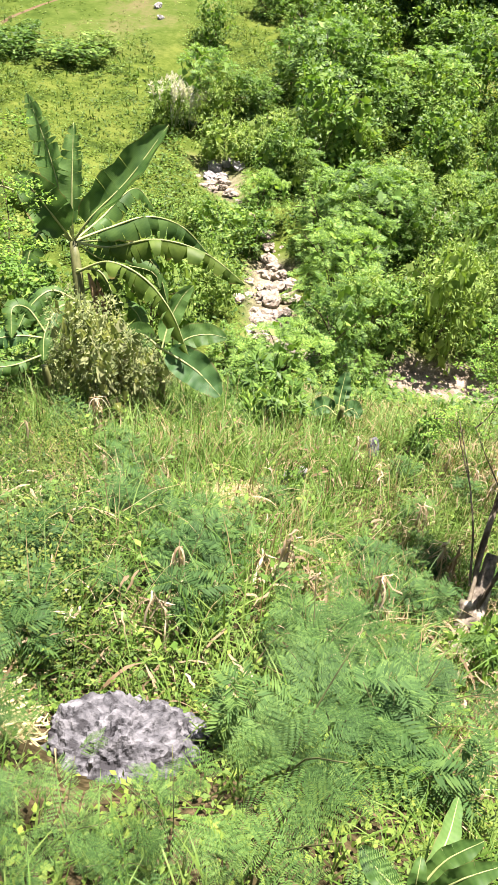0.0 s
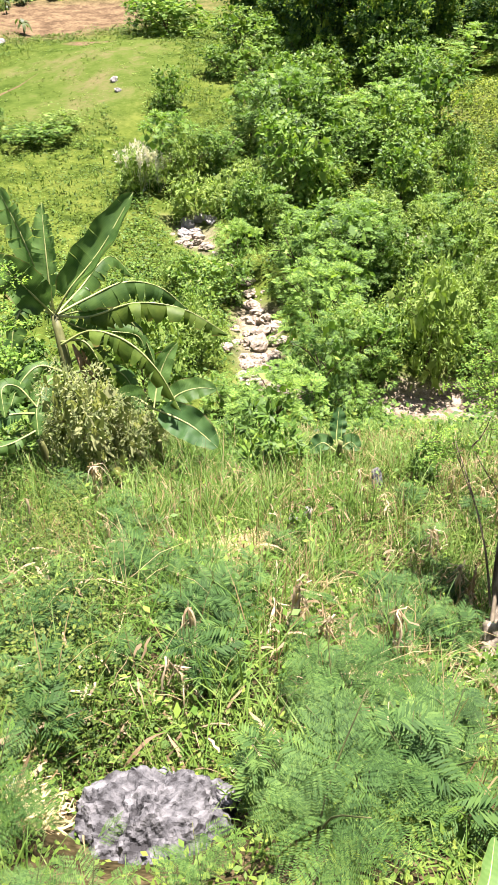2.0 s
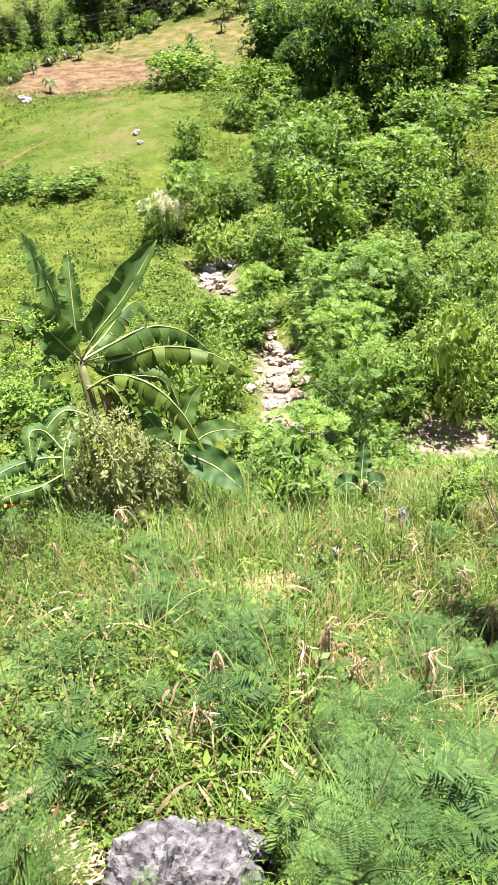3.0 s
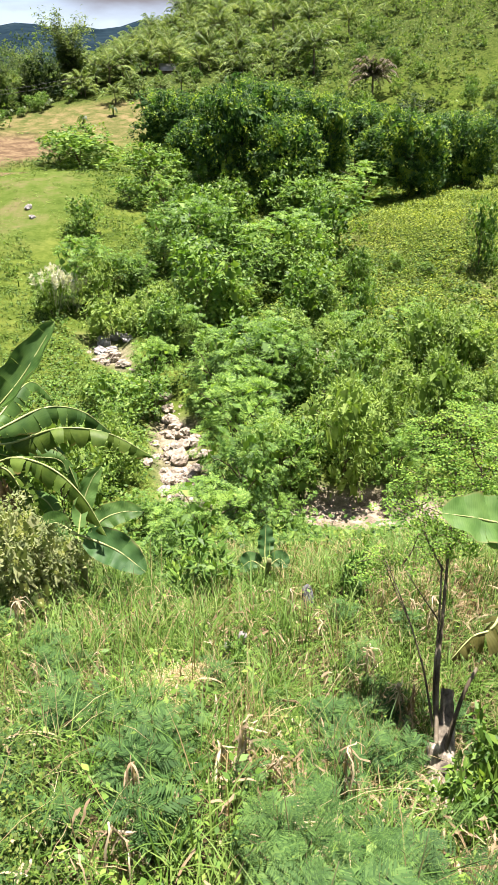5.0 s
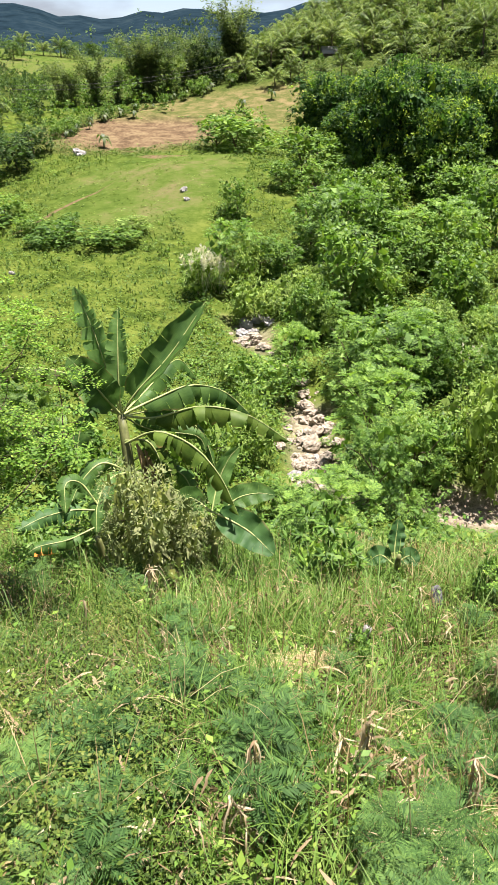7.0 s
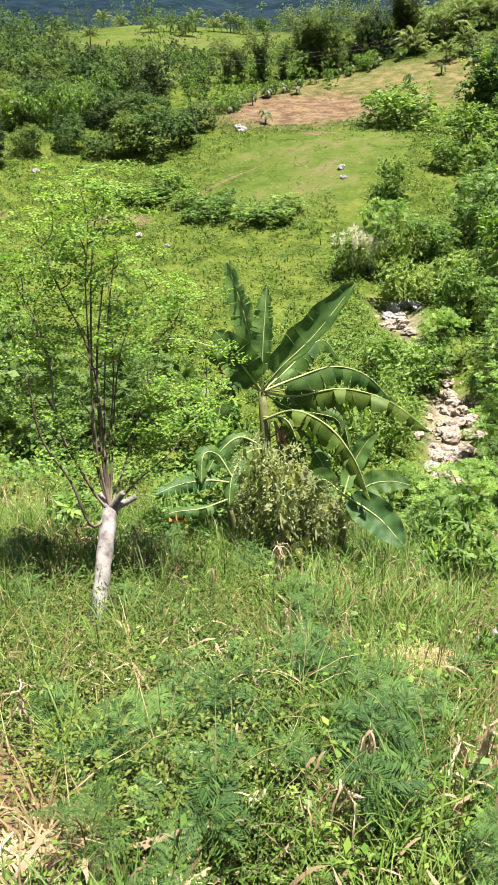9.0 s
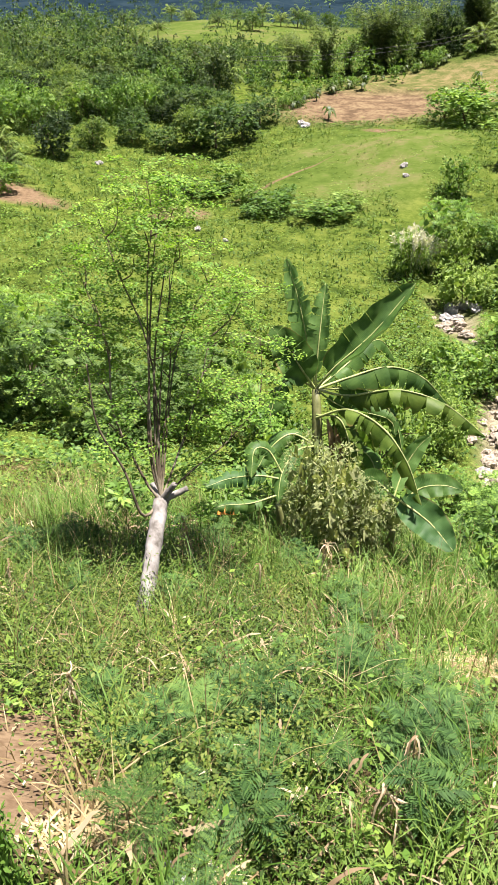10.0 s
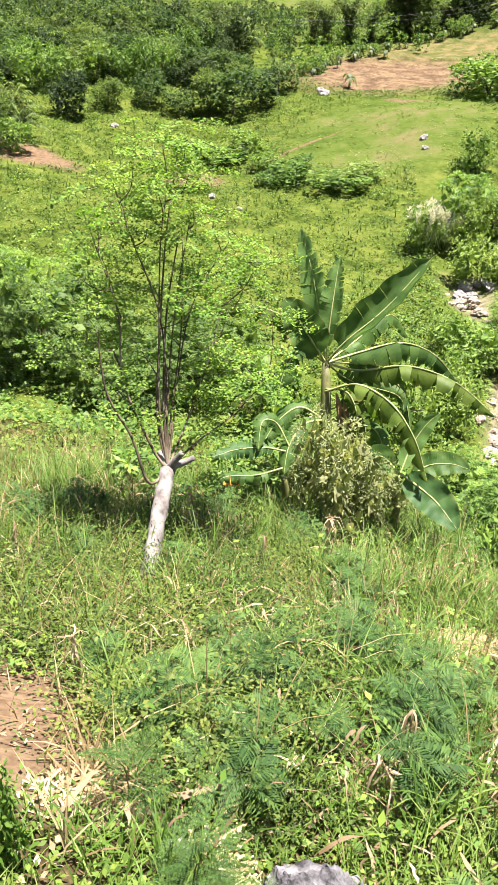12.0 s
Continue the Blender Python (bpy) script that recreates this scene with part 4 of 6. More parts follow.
clumps("bank_herbs", "yellow-green herbs on the slope down to the stream", HERB, 104, 2600, 17, 11, 36, -46, 38, 0.1, 0.3, 0.6, SAND)
clumps("valley_thicket", "dense leafy weeds between the stream-side shrubs", BROAD, 107, 1300, 26, 17, 52, -9, 33, 0.17, 0.5, 1.0, STREAM_VIEW)
clumps("spur_herbs", "bushy yellow-green herbs covering the grassy spur", SPUR_HERB, 108, 5200, 20, 34, 78, 8, 36, 0.19, 0.75, 0.55)
clumps("hill_herbs", "rough grass and herbs on the palm hill", BROAD, 105, 5000, 8, 100, 300, -20, 34, 0.36, 1.0, 0.6, CLEAR)
clumps("pasture_tufts", "short tufts in the grazed pasture", HERB, 106, 1600, 7, 52, 90, -26, -2, 0.14, 0.25, 0.14)


# ---- near slope: grass, herbs, feathery seedlings ----
def blades(name, label, mat, seed, n, r0, r1, a0, a1, length, width, keep=None, lean=0.55, category="grass", tuft=14):
    rnd = np.random.default_rng(seed)
    x, y = wedge(rnd, n, r0, r1, a0, a1)
    t = rnd.integers(0, max(n // tuft, 1), n)
    x, y = x[t] + rnd.normal(0, 0.07, n), y[t] + rnd.normal(0, 0.07, n)
    if keep is not None:
        ok = keep(x, y, rnd)
        x, y = x[ok], y[ok]
    k = len(x)
    a = rnd.uniform(0, 2 * np.pi, k)
    d = np.stack([np.cos(a), np.sin(a), 0 * a], 1)
    le = length * rnd.uniform(0.45, 1.25, k)
    b = np.abs(rnd.normal(lean, 0.3, k))
    base = np.stack([x, y, height(x, y) - 0.02], 1)
    u = np.array([0, 0.4, 0.75, 1.0])
    path = base[:, None] + d[:, None] * (le * b)[:, None, None] * (u ** 2)[None, :, None]
    path[..., 2] += le[:, None] * (u[None] - (0.42 * b)[:, None] * u[None] ** 2.4)
    w = width * rnd.uniform(0.6, 1.3, k)[:, None] * np.array([0.8, 1.0, 0.7, 0.06])[None]
    s = np.stack([-np.sin(a), np.cos(a), 0 * a], 1) * 1.0
    g = Geo().strips(path, s, w)
    tagged(new(name, g.mesh(name, mat)), label, category, kind="stuff")


BARE = [(-2.32, 2.1, 0.5, 0.5), (-1.65, 1.72, 0.5, 0.3), (-0.32, 1.55, 0.45, 0.42), (-2.86, 4.5, 0.22, 0.36)]


def not_bare(x, y, rnd):
    ok = np.ones(len(x), bool)
    for cx, cy, rx, ry in BARE:
        ok &= ((x - cx) / rx) ** 2 + ((y - cy) / ry) ** 2 > 1 + 0.3 * rnd.normal(size=len(x))
    return ok


def not_tall(x, y, rnd):
    ok = not_bare(x, y, rnd)
    for cx, cy, rx, ry in [(0.18, 5.19, 0.5, 0.6), (1.95, 3.56, 0.45, 0.7), (0.69, 5.53, 0.25, 0.5), (2.26, 4.89, 0.3, 0.5), (1.83, 7.47, 0.25, 0.7)]:
        ok &= ((x - cx) / rx) ** 2 + ((y - cy) / ry) ** 2 > 1
    return ok


blades("slope_grass", "long bright green grass on the near slope", GRASS, 201, 52000, 1.6, 15, -48, 38, 0.36, 0.009,
       lambda x, y, r: not_bare(x, y, r) & (patch(x, y, 1.1) + 0.5 * r.normal(size=len(x)) > -0.45 + 1.25 * (x < -1.2)))
blades("tall_grass", "tall arching grass below the banana plant", GRASS, 202, 10000, 5.8, 10.5, -40, 36, 0.65, 0.012,
       lambda x, y, r: not_tall(x, y, r) & (patch(x, y, 0.9, 2.0) + 0.6 * r.normal(size=len(x)) > -0.1))
blades("dry_grass", "straw-coloured dry grass among the green", DRY_GRASS, 203, 19000, 1.6, 13, -48, 38, 0.36, 0.010,
       lambda x, y, r: patch(x, y, 1.3, 4.0) + 0.9 * (x > 0.3) + 0.6 * r.normal(size=len(x)) > 0.55)
blades("tussock_grass", "tall green grass tussocks rising over the herbs", GRASS, 210, 11000, 2.4, 10.5, -46, 37, 0.52, 0.0095, not_tall, 0.75, tuft=30)
blades("dry_stalks", "thin bleached stalks and seed heads of grass", DRY_GRASS, 211, 2600, 2.2, 10, -46, 37, 0.7, 0.006, not_bare, 0.3, tuft=4)
clumps("slope_herbs", "small-leaved yellow-green herbs on the near slope", HERB, 204, 5600, 24, 1.5, 13, -48, 38, 0.034, 0.15, 0.3,
       keep=lambda x, y, r: not_bare(x, y, r) & (patch(x, y, 0.8, 1.0) - 0.25 * x + 0.5 * r.normal(size=len(x)) > -0.5))
clumps("slope_weeds", "broad-leaved green weeds on the near slope", BROAD, 205, 800, 16, 1.6, 13, -48, 38, 0.07, 0.12, 0.35,
       keep=lambda x, y, r: not_bare(x, y, r))
blades("meadow_grass", "rough green turf grass over the valley meadow", GRASS, 212, 34000, 27, 92, -46, 36, 0.36, 0.055,
       lambda x, y, r: np.all([((x - cx) / rx) ** 2 + ((y - cy) / ry) ** 2 > 1 for cx, cy, rx, ry in PASTURES], axis=0) & (stream_gap(x, y) > 1.4), 0.6, tuft=3)
clumps("ground_litter", "dry leaf litter on the near soil", DRY_LEAF, 206, 500, 9, 1.4, 12, -50, 40, 0.05, 0.15, 0.06, category="leaf litter")




def trash(name, label, seed, n, r0, r1, a0, a1, keep):
    """Withered corn leaves, bent and twisted, lying over the low growth."""
    rnd = np.random.default_rng(seed)
    x, y = wedge(rnd, n, r0, r1, a0, a1)
    ok = keep(x, y, rnd)
    x, y = x[ok], y[ok]
    k = len(x)
    a, le, u = rnd.uniform(0, 2 * np.pi, k), rnd.uniform(0.08, 0.34, k), np.linspace(0, 1, 6)
    d = np.stack([np.cos(a), np.sin(a), rnd.normal(0.1, 0.7, k)], 1)
    c = np.stack([x, y, height(x, y) + rnd.uniform(0.04, 0.3, k)], 1)
    path = c[:, None] + unit(d)[:, None] * (le[:, None] * (u - 0.5))[..., None]
    path[..., 2] -= (le * rnd.uniform(0.1, 0.9, k))[:, None] * (u - 0.4) ** 2
    path += np.cumsum(rnd.normal(0, 0.008, path.shape), axis=1)
    turn = a[:, None] + np.pi / 2 + rnd.normal(0, 1.0, k)[:, None] * u[None]
    side = np.stack([np.cos(turn), np.sin(turn), np.tile(rnd.normal(0, 0.5, k)[:, None], (1, 6))], -1)
    g = Geo().strips(path, side, rnd.uniform(0.006, 0.026, k)[:, None] * np.array([0.4, 1, 0.8, 1, 0.6, 0.1])[None])
    tagged(new(name, g.mesh(name, DRY_LEAF)), label, "leaf litter", kind="stuff")


trash("corn_trash", "withered pale corn leaves lying among the weeds", 213, 6500, 1.9, 9.5, -46, 37,
      lambda x, y, r: not_bare(x, y, r) & (patch(x, y, 1.5, 3.0) + 0.35 * (x > 0.2) + 0.5 * r.normal(size=len(x)) > 0.35))
clumps("slope_shrublets", "low bushy small-leaved weeds beside the tree", SHRUBLET, 209, 2300, 34, 2.2, 7.5, -46, -14, 0.03, 0.13, 0.5, keep=not_bare)
blades("path_side_grass", "grass and weeds at the viewer's feet", GRASS, 207, 7000, 0.35, 2.6, -80, 80, 0.2, 0.007, not_bare)
clumps("path_side_herbs", "small green herbs at the viewer's feet", HERB, 208, 700, 22, 0.3, 2.6, -80, 80, 0.035, 0.1, 0.12, keep=not_bare)


def sapling_meshes(seed, h, fronds, size, pairs, leaflets, stems=2):
    rnd = np.random.default_rng(seed)
    t, g = Geo(), Geo()
    for i in range(stems):
        a = rnd.uniform(0, 2 * np.pi)
        tip = np.array([np.cos(a) * h * 0.35, np.sin(a) * h * 0.35, h * rnd.uniform(0.75, 1)])
        line = curve([(0, 0, -0.08), tip * [0.3, 0.3, 0.55], tip], 9)
        t.tube(line, np.linspace(0.006, 0.002, 9), 5)
        k = fronds // stems
        at = line[np.clip((np.linspace(0.3, 1, k) * 8).astype(int), 0, 8)] + rnd.normal(0, 0.01, (k, 3))
        b = 2.4 * np.arange(k) + rnd.uniform(0, 6)
        d = np.stack([np.cos(b), np.sin(b), 0.25 + 0.25 * rnd.normal(size=k)], 1)
        feather(g, rnd, at, d, np.tile([0, 0, 1.0], (k, 1)) + rnd.normal(0, 0.25, (k, 3)), size * rnd.uniform(0.7, 1.2, k), pairs, leaflets)
    return t, g


seedlings = [plant_proto("leucaena_seedling", "blue-green feathery leucaena seedling among the grass", "seedling", "leucaena seedlings",
                         sapling_meshes(s, 0.5, 36, 0.16, 8, 0, 3), GREEN_STEM, LEUC_NEAR) for s in (71, 72, 73)]
SEED_RND = np.random.default_rng(9)
made = 0
for cx, cy in [(-0.23, 3.65), (0.06, 3.09), (-0.57, 4.03), (-0.81, 3.21), (-1.44, 3.54), (-1.36, 2.78), (-0.95, 2.5), (0.96, 3.03), (1.16, 2.56), (0.5, 1.87), (0.69, 1.62), (0.23, 1.64), (0.35, 2.5), (1.72, 3.81), (-1.13, 5.64), (-1.57, 2.67), (-1.42, 3.19), (-1.12, 3.95)]:
    for _ in range(3):
        s = SEED_RND.uniform(0.6, 1.1)
        put(seedlings[made % 3], cx + SEED_RND.normal(0, 0.16), cy + SEED_RND.normal(0, 0.16), s, s, 0.0)
        made += 1
while made < 108:
    r, a = math.sqrt(SEED_RND.uniform(2.6 ** 2, 9.0 ** 2)), radians(SEED_RND.uniform(-44, 34))
    x, y = r * math.sin(a), r * math.cos(a)
    if math.hypot(x + 0.3, y - 1.6) < 0.75 or patch(x, y, 1.0, 0.4) + 0.7 * (abs(x - 0.1) < 1.1 and y < 6) + 0.4 * SEED_RND.normal() < 0.25:
        continue
    if any(((x - cx) / rx) ** 2 + ((y - cy) / ry) ** 2 < 1.2 for cx, cy, rx, ry in BARE):
        continue
    s = SEED_RND.uniform(0.55, 1.15)
    put(seedlings[made % 3], x, y, s, s, 0.0)
    made += 1
near_saplings = [plant_proto("leucaena_sapling", "thin-stemmed leucaena sapling with fern-like leaves in front of the boulder", "sapling",
                             "leucaena saplings", sapling_meshes(s, 0.8, 12, 0.25, 7, 12), GREEN_STEM, LEUC_NEAR) for s in (81, 82)]
for i, (x, y, s) in enumerate([(0.35, 1.2, 1), (0.6, 1.5, 0.9), (-0.42, 0.72, 0.6), (0.26, 0.8, 0.7), (0.95, 1.75, 0.9), (0.55, 2.1, 0.9), (-0.85, 1.45, 0.8), (-1.3, 1.75, 0.7), (1.3, 2.3, 1), (0.02, 0.9, 0.5), (-0.3, 0.86, 0.5), (-0.12, 0.78, 0.42), (-0.5, 0.95, 0.5)]):
    put(near_saplings[i % 2], x, y, s, s, 0.0)


# ---- boulders and stones ----
def rock_mesh(name, seed, size, mat, rough=0.3, sub=4, pits=0.0, undercut=0.0, block=0.0):
    bm = bmesh.new()
    bmesh.ops.create_icosphere(bm, subdivisions=sub, radius=1)
    off = Vector((seed * 3.7, seed * 1.3, seed * 0.7))
    for v in bm.verts:
        c = v.co.copy()
        k = 1 + rough * noise.noise(c * 1.1 + off) + rough * 0.6 * noise.noise(c * 2.6 + off)
        if pits:
            k += pits * noise.fractal(c * 4.5 + off, 0.6, 2.3, 7) - pits * 1.6 * max(0.0, 0.16 - abs(noise.noise(c * 2.6 + off * 2)))
        else:
            k += rough * 0.35 * noise.noise(c * 6 + off)
        if block:
            k *= (abs(c.x) ** 5 + abs(c.y) ** 5 + abs(c.z) ** 5) ** (-0.2 * block)
        v.co = Vector((c.x * size[0], c.y * size[1], c.z * size[2])) * k
        if undercut and c.y < 0.4:
            v.co.y += undercut * max(0.0, 0.35 - c.z) * (0.4 - c.y)
    me = bpy.data.meshes.new(name)
    bm.to_mesh(me)
    bm.free()
    me.materials.append(mat)
    return me


boulder = new("boulder", rock_mesh("boulder", 5, (0.42, 0.36, 0.45), LIMESTONE, 0.22, 6, 0.1, 0.0, 0.15))
boulder.matrix_basis = pose(-0.29, 1.64, -3.54, 4, 14, 14)
tagged(boulder, "grey pitted limestone boulder half hidden by ferny saplings", "boulder")
stone_meshes = [rock_mesh("stone", s, (1, 0.8, 0.6), STREAM_STONE, 0.5, 3) for s in (1, 2, 3, 4)]
white_meshes = [rock_mesh("white_stone", s, (1, 0.85, 0.7), WHITE_STONE, 0.5, 3) for s in (6, 7)]
STONE_RND = np.random.default_rng(12)


def lay_stone(name, me, x, y, s, label, group, lift=0.3):
    ob = new(name, me)
    ob.matrix_basis = pose(float(x), float(y), float(height(x, y)) + s * lift, *STONE_RND.uniform(-20, 20, 2), STONE_RND.uniform(0, 360)) @ Matrix.Scale(s, 4)
    return tagged(ob, label, "stone", group)


for i in range(130):
    k = STONE_RND.uniform(1.6, 6.9)
    (ax, ay), (bx, by) = STREAM[int(k)], STREAM[int(k) + 1]
    x, y = ax + (bx - ax) * (k % 1) + STONE_RND.normal(0, 0.6), ay + (by - ay) * (k % 1) + STONE_RND.normal(0, 0.25)
    lay_stone("stream_stone", stone_meshes[i % 4], x, y, 0.1 + 0.3 * STONE_RND.uniform(0, 1) ** 2.5, "pale brown stone in the stream bed", "stream stones")
for i, (x, y, s) in enumerate([(0.3, 23.0, 0.3), (0.75, 23.5, 0.27), (0.45, 25.0, 0.36), (1.2, 25.1, 0.33), (0.7, 26.2, 0.4), (1.3, 26.6, 0.32), (0.75, 27.6, 0.45),
                               (1.35, 27.9, 0.33), (0.95, 29.0, 0.42), (1.45, 28.6, 0.28), (0.65, 30.2, 0.4), (0.2, 24.1, 0.24)]):
    lay_stone("stream_stone", stone_meshes[i % 4], x, y, s, "large pale boulder in the stream bed", "stream stones", 0.45)
for i, (x, y, s) in enumerate([(-3.01, 41.43, 0.4), (-2.37, 41.92, 0.45), (-1.67, 41.06, 0.35), (-3.09, 40.04, 0.45), (-2.61, 40.16, 0.35), (-10.09, 65.42, 0.3), (-9.57, 63.6, 0.25), (-24.07, 83.4, 0.6), (-24.95, 85.06, 0.5), (-21.54, 48.21, 0.25), (-18.73, 46.47, 0.2), (-38.7, 64.12, 0.35), (0.86, 25.29, 0.22), (-0.02, 23.15, 0.25), (-6.77, 30.66, 0.2)]):
    lay_stone("white_stone", white_meshes[i % 2], x, y, s, "whitish limestone block among the weeds", "white stones", 0.2)
for i, (x, y, s) in enumerate([(-1.03, 1.66, 0.035), (-1.11, 1.7, 0.03), (-0.97, 1.62, 0.04), (-0.96, 1.86, 0.035)]):
    lay_stone("white_stone", white_meshes[i % 2], x, y, s, "small white stone on the bare soil", "white stones", 0.6)
slab = new("stone_slab", rock_mesh("stone_slab", 9, (0.07, 0.035, 0.16), LIMESTONE, 0.12, 4, 0, 0, 0.9))
slab.matrix_basis = pose(*on_ground(*(1.91, 7.91), -0.14), -32, 5, 15)
tagged(slab, "small upright grey-white stone slab in the grass", "stone")


# ---- dry corn and cut stalks ----
def corn_meshes(seed, h):
    rnd = np.random.default_rng(seed)
    t, g = Geo(), Geo()
    top = np.array([rnd.normal(0, 0.08), rnd.normal(0, 0.08), h])
    line = curve([(0, 0, -0.08), top * [0.4, 0.4, 0.5], top], 8)
    t.tube(line, np.linspace(0.009, 0.006, 8), 6)
    k = 34
    at = line[rnd.integers(2, 8, k)]
    a = rnd.uniform(0, 2 * np.pi, k)
    d = np.stack([np.cos(a), np.sin(a), 0 * a], 1)
    le = rnd.uniform(0.18, 0.46, k)
    u = np.linspace(0, 1, 6)
    out = np.where(rnd.uniform(size=k) < 0.75, rnd.uniform(0.06, 0.3, k), rnd.uniform(0.35, 0.7, k))
    lift = out * rnd.uniform(0.1, 0.5, k)
    path = at[:, None] + d[:, None] * (le * out)[:, None, None] * (u ** 0.8)[None, :, None]
    path[..., 2] += le[:, None] * (lift[:, None] * np.sin(np.pi * u)[None] - ((1 - 0.5 * out)[:, None]) * u[None] ** 1.15)
    path[:, 1:] += np.cumsum(rnd.normal(0, 0.016, path[:, 1:].shape), axis=1)
    path[..., 2] = np.maximum(path[..., 2], 0.01)
    turn = a[:, None] + np.pi / 2 + rnd.normal(0, 1.2, k)[:, None] * u[None]
    side = np.stack([np.cos(turn), np.sin(turn), 0 * turn], -1)
    g.strips(path, side, rnd.uniform(0.008, 0.024, k)[:, None] * np.array([0.6, 1, 0.7, 1, 0.5, 0.1])[None])
    return t, g


corns = []
for s, h in ((91, 0.6), (92, 0.45), (93, 0.75)):
    root = thing("corn_stalk", "dry straw-coloured corn stalk with hanging leaves", "corn stalk", (0, 0, 0), "dry corn")
    tg, lg = corn_meshes(s, h)
    part("stalk", tg, DRY_LEAF, root)
    part("leaf", lg, DRY_LEAF, root)
    corns.append({"root": root, "used": False})
for i, (x, y, s) in enumerate([(2.2, 5.99, 1), (2.11, 5.91, 0.8), (2.26, 6, 0.8), (2.44, 5.44, 1.1), (2.48, 5.38, 1.2), (2.35, 5.37, 1), (0.48, 3.31, 1), (0.46, 3.45, 0.7), (1.03, 2.94, 0.9), (-0.18, 2.87, 0.9), (-0.23, 3.35, 0.7), (-1.69, 6.75, 0.9), (-1.08, 6.54, 0.5), (-0.69, 5.65, 0.6), (-1.6, 7.04, 0.9), (-1.19, 5.39, 0.7), (-0.15, 2.57, 0.8), (-3.26, 6.64, 1), (-2.11, 5.78, 0.9), (0.57, 3.3, 0.9), (3.19, 6.86, 1.1), (3.2, 5.45, 1.2), (1.85, 6.77, 0.8), (1.49, 7.05, 0.8), (2.72, 7.3, 0.9), (3.29, 7.39, 1), (-2.1, 2.55, 0.7), (-4.05, 4.3, 0.8), (-11.7, 17.42, 1)]):
    put(corns[i % 3], x, y, s, s, 0.0)
for x, y, h in [(0.58, 5.89, 0.24), (0.78, 6.31, 0.28)]:
    g = Geo().tube(curve([(0, 0, -0.1), (0.02, 0.01, h * 0.5), (0.05, 0.0, h)], 6), np.linspace(0.035, 0.045, 6), 9, 0.05)
    st = new("cut_stalk", g.mesh("cut_stalk", PALE_BARK, True))
    st.matrix_basis = pose(*on_ground(x, y))
    tagged(st, "pale cut plant stalk standing in the grass", "stump", "cut stalks")


def straw_pile(x, y, w, n, seed):
    rnd = np.random.default_rng(seed)
    p = rnd.normal(0, w * 0.36, (n, 2))
    z = height(x + p[:, 0], y + p[:, 1]) - float(height(x, y)) + 0.2 * w * np.exp(-(p ** 2).sum(1) / (0.3 * w * w)) * rnd.uniform(0.2, 1, n)
    c = np.stack([p[:, 0], p[:, 1], z], 1)
    a = rnd.uniform(0, np.pi, n)
    d = np.stack([np.cos(a), np.sin(a), rnd.normal(0, 0.2, n)], 1) * rnd.uniform(0.03, 0.12, n)[:, None]
    path = c[:, None] + d[:, None] * np.linspace(-1, 1, 4)[None, :, None] + rnd.normal(0, 0.008, (n, 4, 3))
    g = Geo().strips(path, np.stack([-np.sin(a), np.cos(a), 0 * a], 1), rnd.uniform(0.004, 0.013, n)[:, None] * np.ones((1, 4)))
    ob = new("straw_pile", g.mesh("straw_pile", DRY_GRASS))
    ob.matrix_basis = pose(*on_ground(x, y))
    tagged(ob, "heap of dry straw and corn trash on the slope", "straw", kind="stuff")


for i, (x, y, w) in enumerate([(0.21, 5.28, 0.7), (0.02, 5.37, 0.4), (-0.95, 2.15, 0.25), (-0.85, 1.75, 0.22), (-0.35, 2.62, 0.25), (1.37, 4.58, 0.35), (4.09, 7.63, 0.6), (-3.97, 3.84, 0.5), (-1.5, 1.67, 0.25), (-1.48, 2.02, 0.3)]):
    straw_pile(x, y, w, int(1300 * w), 300 + i)


